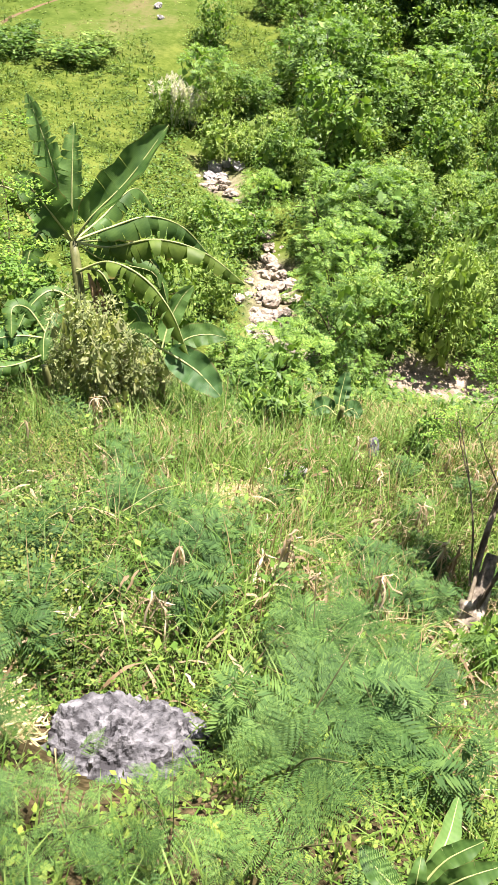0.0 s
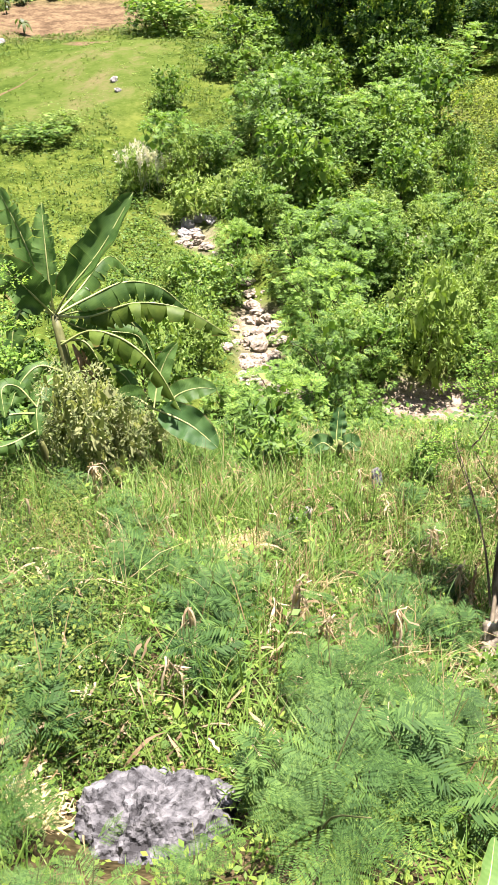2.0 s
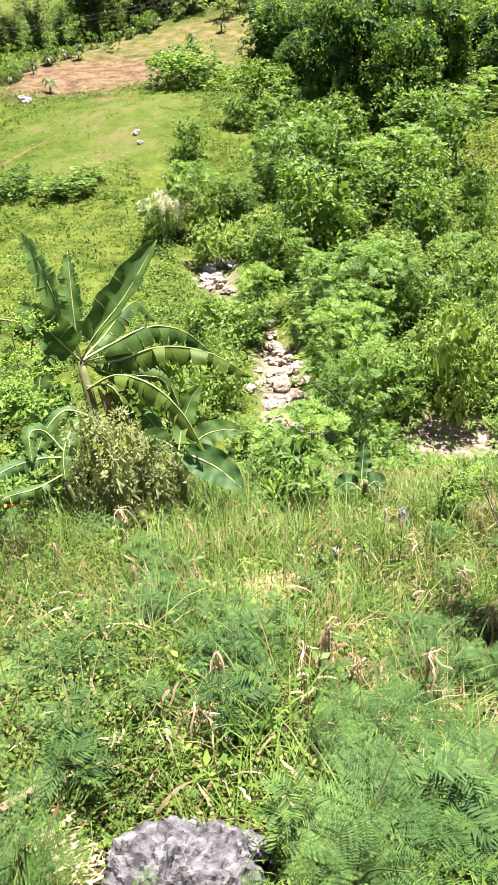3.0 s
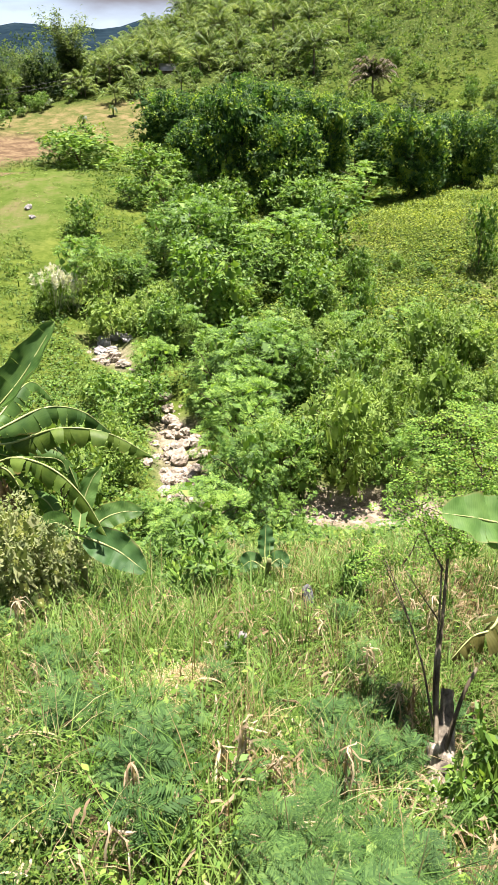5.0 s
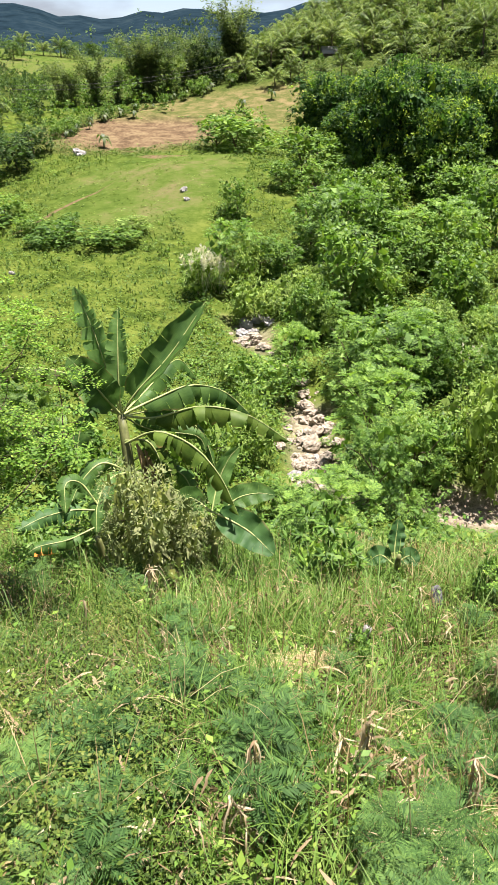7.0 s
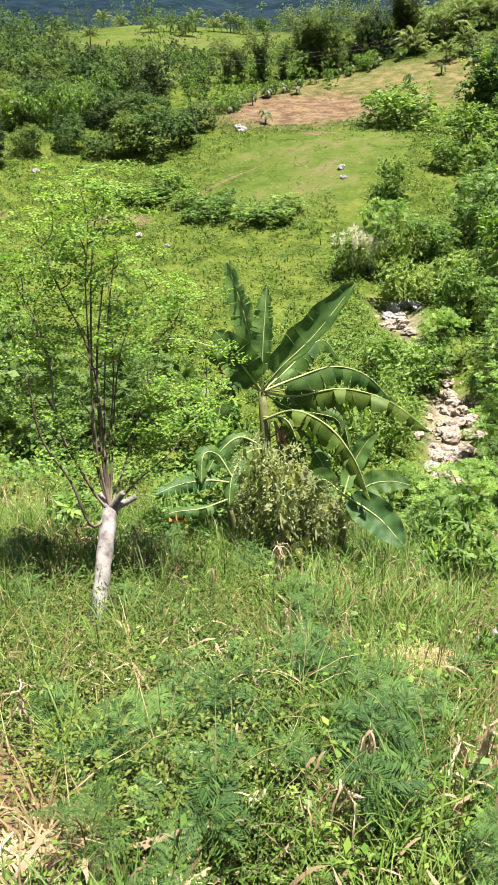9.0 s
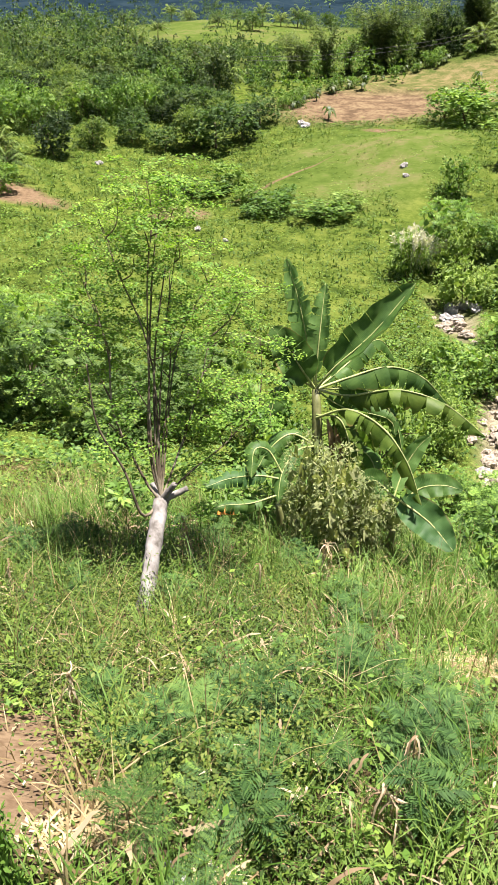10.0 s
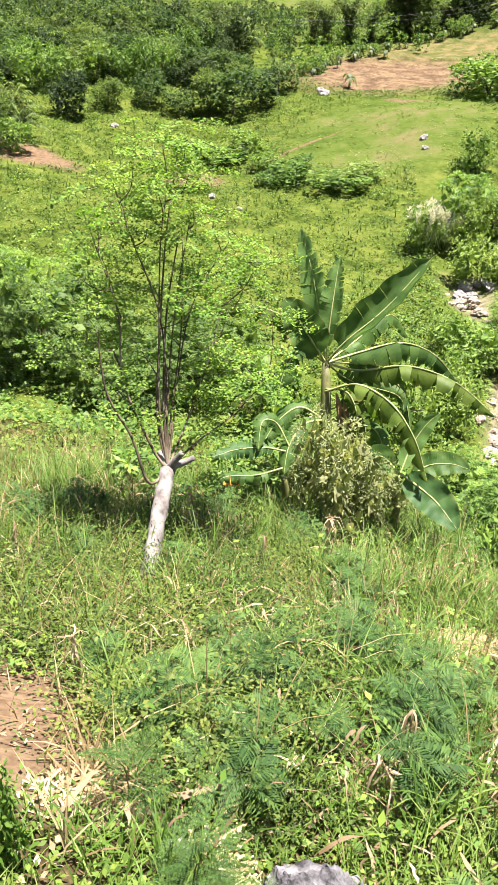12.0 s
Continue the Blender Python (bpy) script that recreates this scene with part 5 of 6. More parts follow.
# ---- banana plants ----
def banana_material(name, dark, light, edge, through_light=0.38):
    m, n, l = nodes_of(name)
    al, ac = n.new("ShaderNodeAttribute"), n.new("ShaderNodeAttribute")
    al.attribute_name, ac.attribute_name = "along", "across"
    wave, noise_n, geo = n.new("ShaderNodeMath"), n.new("ShaderNodeTexNoise"), n.new("ShaderNodeNewGeometry")
    sc = n.new("ShaderNodeMath")
    sc.operation, wave.operation = "MULTIPLY", "SINE"
    sc.inputs[1].default_value = 330.0
    l.new(al.outputs["Fac"], sc.inputs[0])
    l.new(sc.outputs[0], wave.inputs[0])
    noise_n.inputs["Scale"].default_value, noise_n.inputs["Detail"].default_value = 5, 6
    l.new(geo.outputs["Position"], noise_n.inputs["Vector"])
    ma = n.new("ShaderNodeMath")
    ma.operation = "MULTIPLY_ADD"
    ma.inputs[1].default_value = 0.04
    l.new(wave.outputs[0], ma.inputs[0])
    l.new(noise_n.outputs["Fac"], ma.inputs[2])
    ramp = ramp_node(n, [(0.3, dark), (0.7, light)])
    l.new(ma.outputs[0], ramp.inputs["Fac"])
    ed, mr = n.new("ShaderNodeMath"), n.new("ShaderNodeMapRange")
    ed.operation = "MULTIPLY_ADD"
    ed.inputs[1].default_value = 0.5
    l.new(noise_n.outputs["Fac"], ed.inputs[0])
    l.new(ac.outputs["Fac"], ed.inputs[2])
    mr.inputs["From Min"].default_value, mr.inputs["From Max"].default_value = 1.2, 1.34
    l.new(ed.outputs[0], mr.inputs["Value"])
    mix = n.new("ShaderNodeMix")
    mix.data_type = "RGBA"
    l.new(mr.outputs["Result"], mix.inputs["Factor"])
    l.new(ramp.outputs["Color"], mix.inputs["A"])
    mix.inputs["B"].default_value = (*edge, 1)
    bsdf, tr, sh, bp, out = (n.new("ShaderNodeBsdfPrincipled"), n.new("ShaderNodeBsdfTranslucent"), n.new("ShaderNodeMixShader"), n.new("ShaderNodeBump"),
                             n.new("ShaderNodeOutputMaterial"))
    bsdf.inputs["Roughness"].default_value, bsdf.inputs["Specular IOR Level"].default_value = 0.55, 0.22
    bp.inputs["Strength"].default_value, bp.inputs["Distance"].default_value = 0.05, 0.004
    l.new(wave.outputs[0], bp.inputs["Height"])
    l.new(bp.outputs["Normal"], bsdf.inputs["Normal"])
    l.new(mix.outputs["Result"], bsdf.inputs["Base Color"])
    l.new(mix.outputs["Result"], tr.inputs["Color"])
    sh.inputs["Fac"].default_value = through_light
    l.new(bsdf.outputs[0], sh.inputs[1])
    l.new(tr.outputs[0], sh.inputs[2])
    l.new(sh.outputs[0], out.inputs["Surface"])
    return m


BANANA = banana_material("banana_leaf_green", (0.0306, 0.0816, 0.015), (0.0816, 0.1632, 0.0326), (0.1768, 0.1496, 0.0476))
BANANA_OLD = banana_material("banana_leaf_yellowing", (0.0391, 0.0860, 0.0094), (0.1095, 0.1720, 0.0235), (0.3284, 0.2346, 0.0782))
BANANA_BLUE = banana_material("banana_leaf_waxy", (0.0306, 0.0884, 0.0245), (0.068, 0.1496, 0.0408), (0.17, 0.1632, 0.068))
# paler green; sun on the upright and side leaves is partly in this colour
BANANA_PALE_LIT = banana_material("banana_leaf_pale_lit", (0.0898, 0.1975, 0.0449), (0.1705, 0.3052, 0.0808), (0.2693, 0.2334, 0.0898), 0.58)
BANANA_DRY = banana_material("banana_leaf_withering", (0.0544, 0.0578, 0.0136), (0.136, 0.136, 0.034), (0.102, 0.0578, 0.0238))
RIB = rough_material("banana_midrib", [(0.2, (0.17, 0.221, 0.068)), (0.8, (0.34, 0.374, 0.1445))], 6, 4, 0.5, 0.1)
STEM = rough_material("banana_stem", [(0.2, (0.052, 0.057, 0.019)), (0.5, (0.124, 0.138, 0.048)), (0.8, (0.209, 0.200, 0.095))], 5, 7, 0.55, 0.3, 30, (1, 1, 0.3))
DEAD = rough_material("dead_banana_leaf", [(0.2, (0.1088, 0.068, 0.034)), (0.6, (0.2584, 0.1768, 0.0884)), (0.85, (0.374, 0.2856, 0.1632))], 7, 7, 0.85, 0.4)


def banana_leaf(root, points, width, fold, material, seed, torn=0.3, up=(0, 0, 1), stalk=0.14, turn=0.0):
    """One leaf under root: a torn blade on both sides of a midrib that follows the points. fold > 0 lifts the sides, < 0 lets them hang."""
    rnd = np.random.default_rng(seed)
    org = np.array(root.matrix_basis.translation)
    k = 30
    line = curve(np.asarray(points, float) - org, k)
    tan = unit(np.gradient(line, axis=0))
    side = unit(np.cross(tan, np.asarray(up, float)))
    nrm = np.cross(side, tan)
    if turn:
        c, s = math.cos(radians(turn)), math.sin(radians(turn))
        side, nrm = side * c + nrm * s, nrm * c - side * s
    length = np.linalg.norm(np.diff(line, axis=0), axis=1).sum()
    u = np.linspace(0, 1, k)
    v = np.clip((u - stalk) / (1 - stalk), 0, 1)
    half = width / 2 * np.clip(np.sin(np.pi * v ** 0.75), 0, 1) ** 0.55
    g, along, across = Geo(), [], []
    start = int(stalk * k) + 1
    for sg in (-1, 1):
        i = start
        while i < k - 1:
            j = min(k - 1, i + int(rnd.integers(1, 4 if torn > 0.25 else 9)))
            idx = np.arange(i, j + 1)
            q = np.linspace(0, 1, 5)
            gap = rnd.uniform(0.1, 1) * torn * 0.3
            hang = fold + rnd.normal(0, 0.28) * torn
            rows = []
            for m_, ii in enumerate(idx):
                f = m_ / max(len(idx) - 1, 1) - 0.5
                cut = -f * gap * length / k * len(idx) * 2
                w = half[ii] * (1 - 0.25 * torn * rnd.uniform(0, 1))
                a = hang * (0.72 + 0.28 * q) if hang < -0.8 else hang * q
                off = side[ii] * sg * (w * q * np.cos(a))[:, None] + nrm[ii] * (w * q * np.sin(a) + 0.04 * w * np.sin(q * 9 + ii)
                                                                                  + 0.13 * w * q * np.sin(0.9 * ii + 2 * sg + seed))[:, None]
                rows.append(line[ii] + off + tan[ii] * (cut * q ** 2 + 0.16 * w * q)[:, None])
                along.append(np.full(5, u[ii] * length) + 0.16 * w * q)
                across.append(q + 0.25 * max(0, u[ii] - 0.8))
            rows = np.array(rows)
            n, b = len(idx), np.arange(len(idx) - 1)[:, None] * 5 + np.arange(4)[None]
            g.add(rows, np.stack([b, b + 1, b + 6, b + 5], -1))
            i = j
    me = g.mesh("leaf", material, True)
    for nm, val in (("along", along), ("across", across)):
        me.attributes.new(nm, "FLOAT", "POINT").data.foreach_set("value", np.concatenate(val).astype(np.float32))
    leaf = part("leaf", me, material, root)
    part("midrib", Geo().tube(line, np.linspace(0.028, 0.003, k) * (0.5 + 0.5 * width) * min(1.0, 0.15 + 2.2 * width), 6), RIB, leaf)


def stem_part(root, points, radii, seed=1):
    org = np.array(root.matrix_basis.translation)
    k = 10
    part("stem", Geo().tube(curve(np.asarray(points, float) - org, k), np.interp(np.linspace(0, 1, k), np.linspace(0, 1, len(radii)), radii), 12, 0.03, seed),
         STEM, root, "fibrous yellow-green banana stem", True)


B = {}
B["base"] = (-2.345, 9.251, -6.616)
B["mid"] = (-2.464, 9.44, -4.904)
B["top"] = (-2.59, 9.717, -4.256)
B["sucker"] = (-1.152, 8.599, -6.321)
B["sucker_left"] = (-2.675, 8.4, -6.291)
B["young"] = (1.485, 8.714, -6.377)
B["right"] = (2.933, 4.134, -5.817)
B["upright_dark"] = [(-2.59, 9.717, -4.256), (-2.32, 9.723, -3.868), (-1.845, 9.898, -3.361), (-1.357, 10.282, -2.679)]
B["arch_back"] = [(-2.59, 9.717, -4.256), (-2.179, 10.081, -4.148), (-1.651, 10.439, -4.036), (-1.142, 10.557, -4.175), (-0.713, 10.451, -4.515)]
B["arch_long"] = [(-2.59, 9.717, -4.256), (-2.071, 9.622, -4.24), (-1.394, 9.698, -4.077), (-0.707, 9.714, -4.202), (-0.073, 9.574, -4.557)]
B["arch_front"] = [(-2.497, 9.471, -4.597), (-1.989, 9.275, -4.304), (-1.451, 9.006, -4.367), (-1.03, 8.686, -4.659), (-0.743, 8.435, -5.146)]
B["upright_a"] = [(-2.59, 9.717, -4.256), (-2.604, 9.765, -3.864), (-2.621, 9.968, -3.291), (-2.644, 10.225, -2.775)]
B["upright_b"] = [(-2.59, 9.717, -4.256), (-2.77, 9.957, -3.827), (-2.987, 10.128, -3.159), (-3.29, 10.332, -2.484)]
B["dark_left"] = [(-2.59, 9.717, -4.256), (-2.747, 9.58, -3.953), (-3.012, 9.454, -3.506), (-3.212, 9.471, -3.28)]
B["droop_left"] = [(-2.59, 9.717, -4.256), (-3.057, 10.038, -3.98), (-3.558, 10.18, -3.773), (-4.178, 10.095, -3.681), (-4.788, 9.771, -3.822)]
B["hang_a"] = [(-2.59, 9.717, -4.256), (-2.225, 9.986, -4.598), (-1.548, 10.144, -4.762), (-1.387, 10.058, -4.987)]
B["hang_b"] = [(-2.464, 9.44, -4.904), (-2.105, 9.495, -4.735), (-1.868, 9.433, -4.949), (-1.781, 9.292, -5.239)]
B["hang_c"] = [(-2.464, 9.44, -4.904), (-1.879, 9.6, -4.612), (-1.659, 9.462, -4.745), (-1.561, 9.367, -4.96)]
B["left_low"] = [(-2.59, 9.717, -4.256), (-2.898, 9.51, -4.016), (-3.052, 9.26, -4.22), (-3.124, 9.0, -4.702)]
B["right_low"] = [(-2.503, 9.488, -4.559), (-2.126, 9.37, -4.517), (-1.909, 9.223, -4.897), (-1.868, 9.011, -5.291)]
B["back_low"] = [(-2.59, 9.717, -4.256), (-1.941, 10.248, -4.387), (-1.495, 10.356, -4.801), (-1.263, 10.139, -5.301)]
B["behind"] = [(-2.59, 9.717, -4.256), (-2.36, 10.48, -4.153), (-1.963, 11.102, -3.854), (-1.65, 11.318, -4.28)]
B["low_front"] = [(-1.244, 8.697, -5.205), (-0.924, 8.571, -5.28), (-0.591, 8.413, -5.387), (-0.252, 8.177, -5.583)]
B["low_right"] = [(-1.06, 8.742, -5.362), (-0.827, 8.892, -5.15), (-0.534, 8.953, -5.077), (-0.265, 8.95, -5.099)]
B["low_young"] = [(-1.174, 8.723, -5.372), (-1.1, 9.064, -5.002), (-0.955, 9.242, -4.692), (-0.809, 9.333, -4.536)]
B["low_rear"] = [(-1.168, 8.939, -5.405), (-1.489, 9.092, -5.269), (-1.62, 8.936, -5.299), (-1.647, 8.716, -5.457)]
B["left_a"] = [(-2.75, 8.635, -5.147), (-2.989, 8.721, -4.865), (-3.15, 8.573, -4.816), (-3.098, 8.295, -5.114)]
B["left_b"] = [(-2.776, 8.585, -5.217), (-3.059, 8.421, -5.131), (-3.424, 8.259, -5.17), (-3.676, 7.996, -5.214)]
B["left_c"] = [(-2.751, 8.374, -5.372), (-3.013, 8.042, -5.363), (-3.338, 7.809, -5.332), (-3.5, 7.691, -5.401)]
B["young_up"] = [(1.478, 8.925, -6.08), (1.481, 9.016, -5.944), (1.529, 9.23, -5.592)]
B["young_l"] = [(1.46, 8.881, -6.148), (1.275, 8.97, -6.06), (1.069, 8.919, -6.174)]
B["young_r"] = [(1.492, 8.878, -6.146), (1.681, 8.924, -6.029), (1.798, 8.839, -6.119)]
B["right_mid"] = (2.975, 4.515, -4.127)
B["right_top"] = (3.028, 4.909, -3.607)
B["right_leaf"] = [(3.028, 4.909, -3.607), (2.936, 4.953, -3.231), (2.679, 4.926, -3.088), (2.305, 4.915, -2.992)]
B["right_dry"] = [(3.016, 4.857, -3.686), (2.739, 4.562, -3.906), (2.524, 4.5, -3.953), (2.305, 4.376, -4.059)]
B["right_back"] = [(3.028, 4.909, -3.607), (3.282, 5.024, -3.413), (3.542, 4.878, -3.568), (3.639, 4.595, -3.838)]
B["skirt_a"] = [(-2.463, 9.381, -5.017), (-2.817, 9.266, -4.828), (-3.073, 8.973, -5.005), (-3.185, 8.653, -5.279)]
B["skirt_b"] = [(-2.446, 9.385, -5.016), (-2.653, 9.011, -4.957), (-2.75, 8.635, -5.147), (-2.716, 8.342, -5.439)]
B["skirt_c"] = [(-2.393, 9.307, -4.97), (-1.767, 9.597, -5.109), (-1.502, 9.443, -5.465), (-1.399, 9.201, -5.697)]
B["near"] = (0.697, 0.725, -2.478)
B["near_a"] = [(0.713, 0.786, -2.36), (0.783, 0.839, -2.259), (0.886, 0.878, -2.202)]
B["near_b"] = [(0.683, 0.786, -2.368), (0.604, 0.824, -2.317), (0.557, 0.878, -2.302)]
B["near_c"] = [(0.722, 0.755, -2.315), (0.794, 0.759, -2.176), (0.896, 0.782, -2.127)]
B["near_d"] = [(0.713, 0.786, -2.36), (0.814, 0.918, -2.326), (0.886, 1.074, -2.338)]
B["near_e"] = [(0.705, 0.774, -2.368), (0.696, 0.784, -2.253), (0.709, 0.833, -2.228)]
B["orange"] = (-3.325, 7.928, -5.539)
banana = thing("banana_plant", "large banana plant with broad wind-torn leaves on the slope edge", "banana plant", B["base"])
stem_part(banana, [B["base"], B["mid"], B["top"]], (0.12, 0.095, 0.06))
for i, (key, width, fold, mat, torn, up, turn) in enumerate((
        ("upright_dark", 0.62, 0.7, BANANA, 0.1, (0.5, -0.6, 0.6), 40), ("arch_back", 0.62, -1.2, BANANA, 0.5, (0, 0, 1), 0),
        ("arch_long", 0.6, -1.1, BANANA_OLD, 0.8, (0, 0, 1), 0), ("arch_front", 0.54, -1.15, BANANA_OLD, 0.85, (0, 0, 1), 0),
        ("upright_a", 0.4, 0.5, BANANA_PALE_LIT, 0.55, (0.35, -0.9, 0.2), 25), ("upright_b", 0.46, 0.5, BANANA_PALE_LIT, 0.55, (0.3, -0.9, 0.2), 20),
        ("dark_left", 0.6, 0.3, BANANA, 0.2, (0.2, -0.9, 0.5), 0), ("droop_left", 0.55, -1.2, BANANA_OLD, 0.7, (0, 0, 1), 0),
        ("hang_a", 0.35, -0.6, BANANA, 0.5, (0, -1, 0.2), 0), ("hang_b", 0.3, -0.8, BANANA_OLD, 0.8, (0, -1, 0.2), 0),
        ("hang_c", 0.3, -0.8, BANANA_OLD, 0.8, (0.3, -1, 0.2), 0), ("behind", 0.45, -0.9, BANANA, 0.5, (0, 0, 1), 0), ("left_low", 0.42, -0.7, BANANA, 0.5, (0, -0.6, 0.8), 0),
        ("right_low", 0.34, -0.9, BANANA_OLD, 0.8, (0, -0.6, 0.8), 0), ("back_low", 0.42, -0.9, BANANA, 0.5, (0, -0.3, 1), 0), ("skirt_a", 0.4, -0.6, BANANA, 0.4, (0, -0.7, 0.7), 0),
        ("skirt_b", 0.42, -0.5, BANANA, 0.3, (0, -0.7, 0.7), 0), ("skirt_c", 0.36, -0.6, BANANA, 0.4, (0.2, -0.7, 0.7), 0))):
    banana_leaf(banana, B[key], width, fold, mat, 400 + i, torn, up, turn=turn)
sucker = thing("banana_sucker", "young banana sucker with pale waxy leaves beside its parent", "banana plant", B["sucker"])
stem_part(sucker, [B["sucker"], np.array(B["sucker"]) + [0.02, 0.0, 0.35], np.array(B["sucker"]) + [0.05, 0.0, 0.6]], (0.08, 0.07, 0.04))
for i, (key, width, fold, mat, up) in enumerate((("low_front", 0.5, 0.25, BANANA_BLUE, (0.1, -0.8, 0.6)), ("low_right", 0.36, 0.15, BANANA, (0, -0.7, 0.7)),
                                                 ("low_young", 0.3, 0.3, BANANA_PALE_LIT, (0.2, -0.9, 0.4)), ("low_rear", 0.35, 0.2, BANANA, (0, -0.8, 0.6)))):
    banana_leaf(sucker, B[key], width, fold, mat, 430 + i, 0.05, up)
sucker_left = thing("banana_sucker", "young banana sucker with grey-green drooping leaves", "banana plant", B["sucker_left"])
stem_part(sucker_left, [B["sucker_left"], np.array(B["sucker_left"]) + [0.0, 0.0, 0.4], np.array(B["sucker_left"]) + [-0.05, 0.0, 0.75]], (0.08, 0.07, 0.04))
for i, (key, width, fold, up) in enumerate((("left_a", 0.3, -0.5, (0.3, -0.6, 0.7)), ("left_b", 0.32, -0.4, (0.1, -0.7, 0.7)), ("left_c", 0.3, -0.6, (-0.2, -0.7, 0.7)))):
    banana_leaf(sucker_left, B[key], width, fold, BANANA if i != 1 else BANANA_BLUE, 440 + i, 0.6, up)
young = thing("banana_plant", "young banana plant with one upright unrolled leaf", "banana plant", B["young"])
stem_part(young, [B["young"], np.array(B["young"]) + [0, 0, 0.25], np.array(B["young"]) + [0.02, 0, 0.5]], (0.06, 0.05, 0.03))
for i, (key, width, up) in enumerate((("young_up", 0.3, (0.3, -0.9, 0.1)), ("young_l", 0.3, (0, -0.7, 0.7)), ("young_r", 0.28, (0, -0.7, 0.7)))):
    banana_leaf(young, B[key], width, 0.2, BANANA_BLUE, 450 + i, 0.1, up)
near_sucker = thing("banana_sucker", "small dark green banana sucker low on the near slope", "banana plant", B["near"])
stem_part(near_sucker, [B["near"], np.array(B["near_a"][0])], (0.05, 0.03))
for i, (key, width) in enumerate((("near_a", 0.075), ("near_b", 0.08), ("near_c", 0.08), ("near_d", 0.07), ("near_e", 0.06))):
    banana_leaf(near_sucker, B[key], width, 0.25, BANANA if i != 3 else BANANA_PALE_LIT, 470 + i, 0.04, (0, -0.6, 0.8))
side_banana = thing("banana_plant", "banana plant with a bright broad leaf and a withered one", "banana plant", B["right"])
stem_part(side_banana, [B["right"], B["right_mid"], B["right_top"]], (0.12, 0.1, 0.06), 2)
banana_leaf(side_banana, B["right_leaf"], 0.5, 0.15, BANANA_PALE_LIT, 460, 0.04, (-0.3, -0.5, 0.8))
banana_leaf(side_banana, B["right_dry"], 0.46, -1.2, BANANA_DRY, 461, 0.9)
banana_leaf(side_banana, B["right_back"], 0.45, -0.8, BANANA, 462, 0.3)
dead = Geo()
for i in range(3):
    o = np.array(B["mid"]) - np.array(B["base"]) + [0.15 + 0.12 * i, -0.05, 0.35 - 0.1 * i]
    dead.strips(curve([o, o + [0.1, -0.05, -0.3], o + [0.12, -0.02, -0.75]], 6)[None], np.array([[0.7, 0.7, 0]]), np.array([[0.03, 0.09, 0.12, 0.1, 0.08, 0.02]]))
part("dead_leaf", dead, DEAD, banana, "withered brown hanging leaf")
fallen = new("fallen_leaf", Geo().strips(curve([(-0.14, 0, 0), (-0.03, 0.02, 0.06), (0.14, 0, 0.02)], 6)[None], np.array([[0, 0.8, 0.6]]),
                                         np.array([[0.04, 0.12, 0.15, 0.14, 0.1, 0.02]])).mesh("fallen_leaf", leaf_material(
                                             "orange_leaf", (0.55, 0.2, 0.03), (0.72, 0.31, 0.05), (0.8, 0.42, 0.1), 0.6, 0.3)))
fallen.matrix_basis = pose(*B["orange"], 0, 0, 10)
tagged(fallen, "orange withered leaf caught in the weeds", "leaf")


# ---- the two pollarded moringa trees ----
def tree_limbs(root, name, lines, material, label=""):
    org = np.array(root.matrix_basis.translation)
    for pts, r0, r1 in lines:
        k = 4 + 4 * len(pts)
        part(name, Geo().tube(curve(np.asarray(pts, float) - org, k), np.linspace(r0, r1, k), 9, 0.06, len(pts)), material, root, label, True)


def add_branches(root, shoots, ends, material):
    """A thin branch from the nearest lower place on a shoot to each spray of leaves."""
    along = np.concatenate([curve(np.asarray(pts, float), 14)[3:] for pts, _, _ in shoots])
    for e in np.asarray(ends, float):
        cost = np.linalg.norm(along - e, axis=1) + 3.0 * np.maximum(0, along[:, 2] - e[2] + 0.25)
        s = along[int(np.argmin(cost))]
        tree_limbs(root, "branch", [([s, s * 0.45 + e * 0.55 + [0.02, 0.03, -0.06], e], 0.008, 0.003)], material)


def moringa_leaves(root, ends, seed, per, size, spread, leaf=0.042):
    """Airy sprays of small leaflets round the branch ends."""
    rnd = np.random.default_rng(seed)
    org = np.array(root.matrix_basis.translation)
    g, t = Geo(), Geo()
    for e in ends:
        e = np.asarray(e, float) - org
        for _ in range(per):
            a = rnd.uniform(0, 2 * np.pi)
            d = unit(np.array([np.cos(a), np.sin(a), rnd.uniform(-0.25, 0.4)]))
            b = e + rnd.normal(0, spread, 3) * [1, 1, 0.8]
            le = size * rnd.uniform(0.7, 1.3)
            k = 7
            line = b + d * np.linspace(0, le, k)[:, None] - np.array([0, 0, 1]) * (np.linspace(0, 1, k) ** 2 * le * 0.3)[:, None]
            t.tube(line[::3], np.linspace(0.0035, 0.0015, 3), 3)
            s = unit(np.cross(d, [0, 0, 1]))
            tilt = np.array([0, 0, 1]) + rnd.normal(0, 0.3, 3)
            q = np.linspace(0.15, 1, k - 1)
            for sg in (-1, 1):
                for w in (0.15, 0.4, 0.65, 0.9, 1.15):
                    out = 0.38 * le * w * np.sin(np.pi * q ** 0.8) ** 0.8
                    p = line[1:] + (s * sg + 0.45 * d) * out[:, None] + rnd.normal(0, 0.3 * leaf, (k - 1, 3)) - np.array([0, 0, 0.35]) * (out ** 2 / le)[:, None]
                    g.leaves(p, np.tile(s * sg * (-1) ** int(w * 20) + d * 0.7, (k - 1, 1)) + rnd.normal(0, 0.4, (k - 1, 3)), rnd.normal(0, 0.22, (k - 1, 3)) + tilt,
                             leaf * rnd.uniform(0.7, 1.3, k - 1), leaf * 0.7, 0.08)
    tagged(part("twig", t, TWIG, root), kind="stuff")
    part("crown", g, MORINGA, root, "light green airy leaflets")


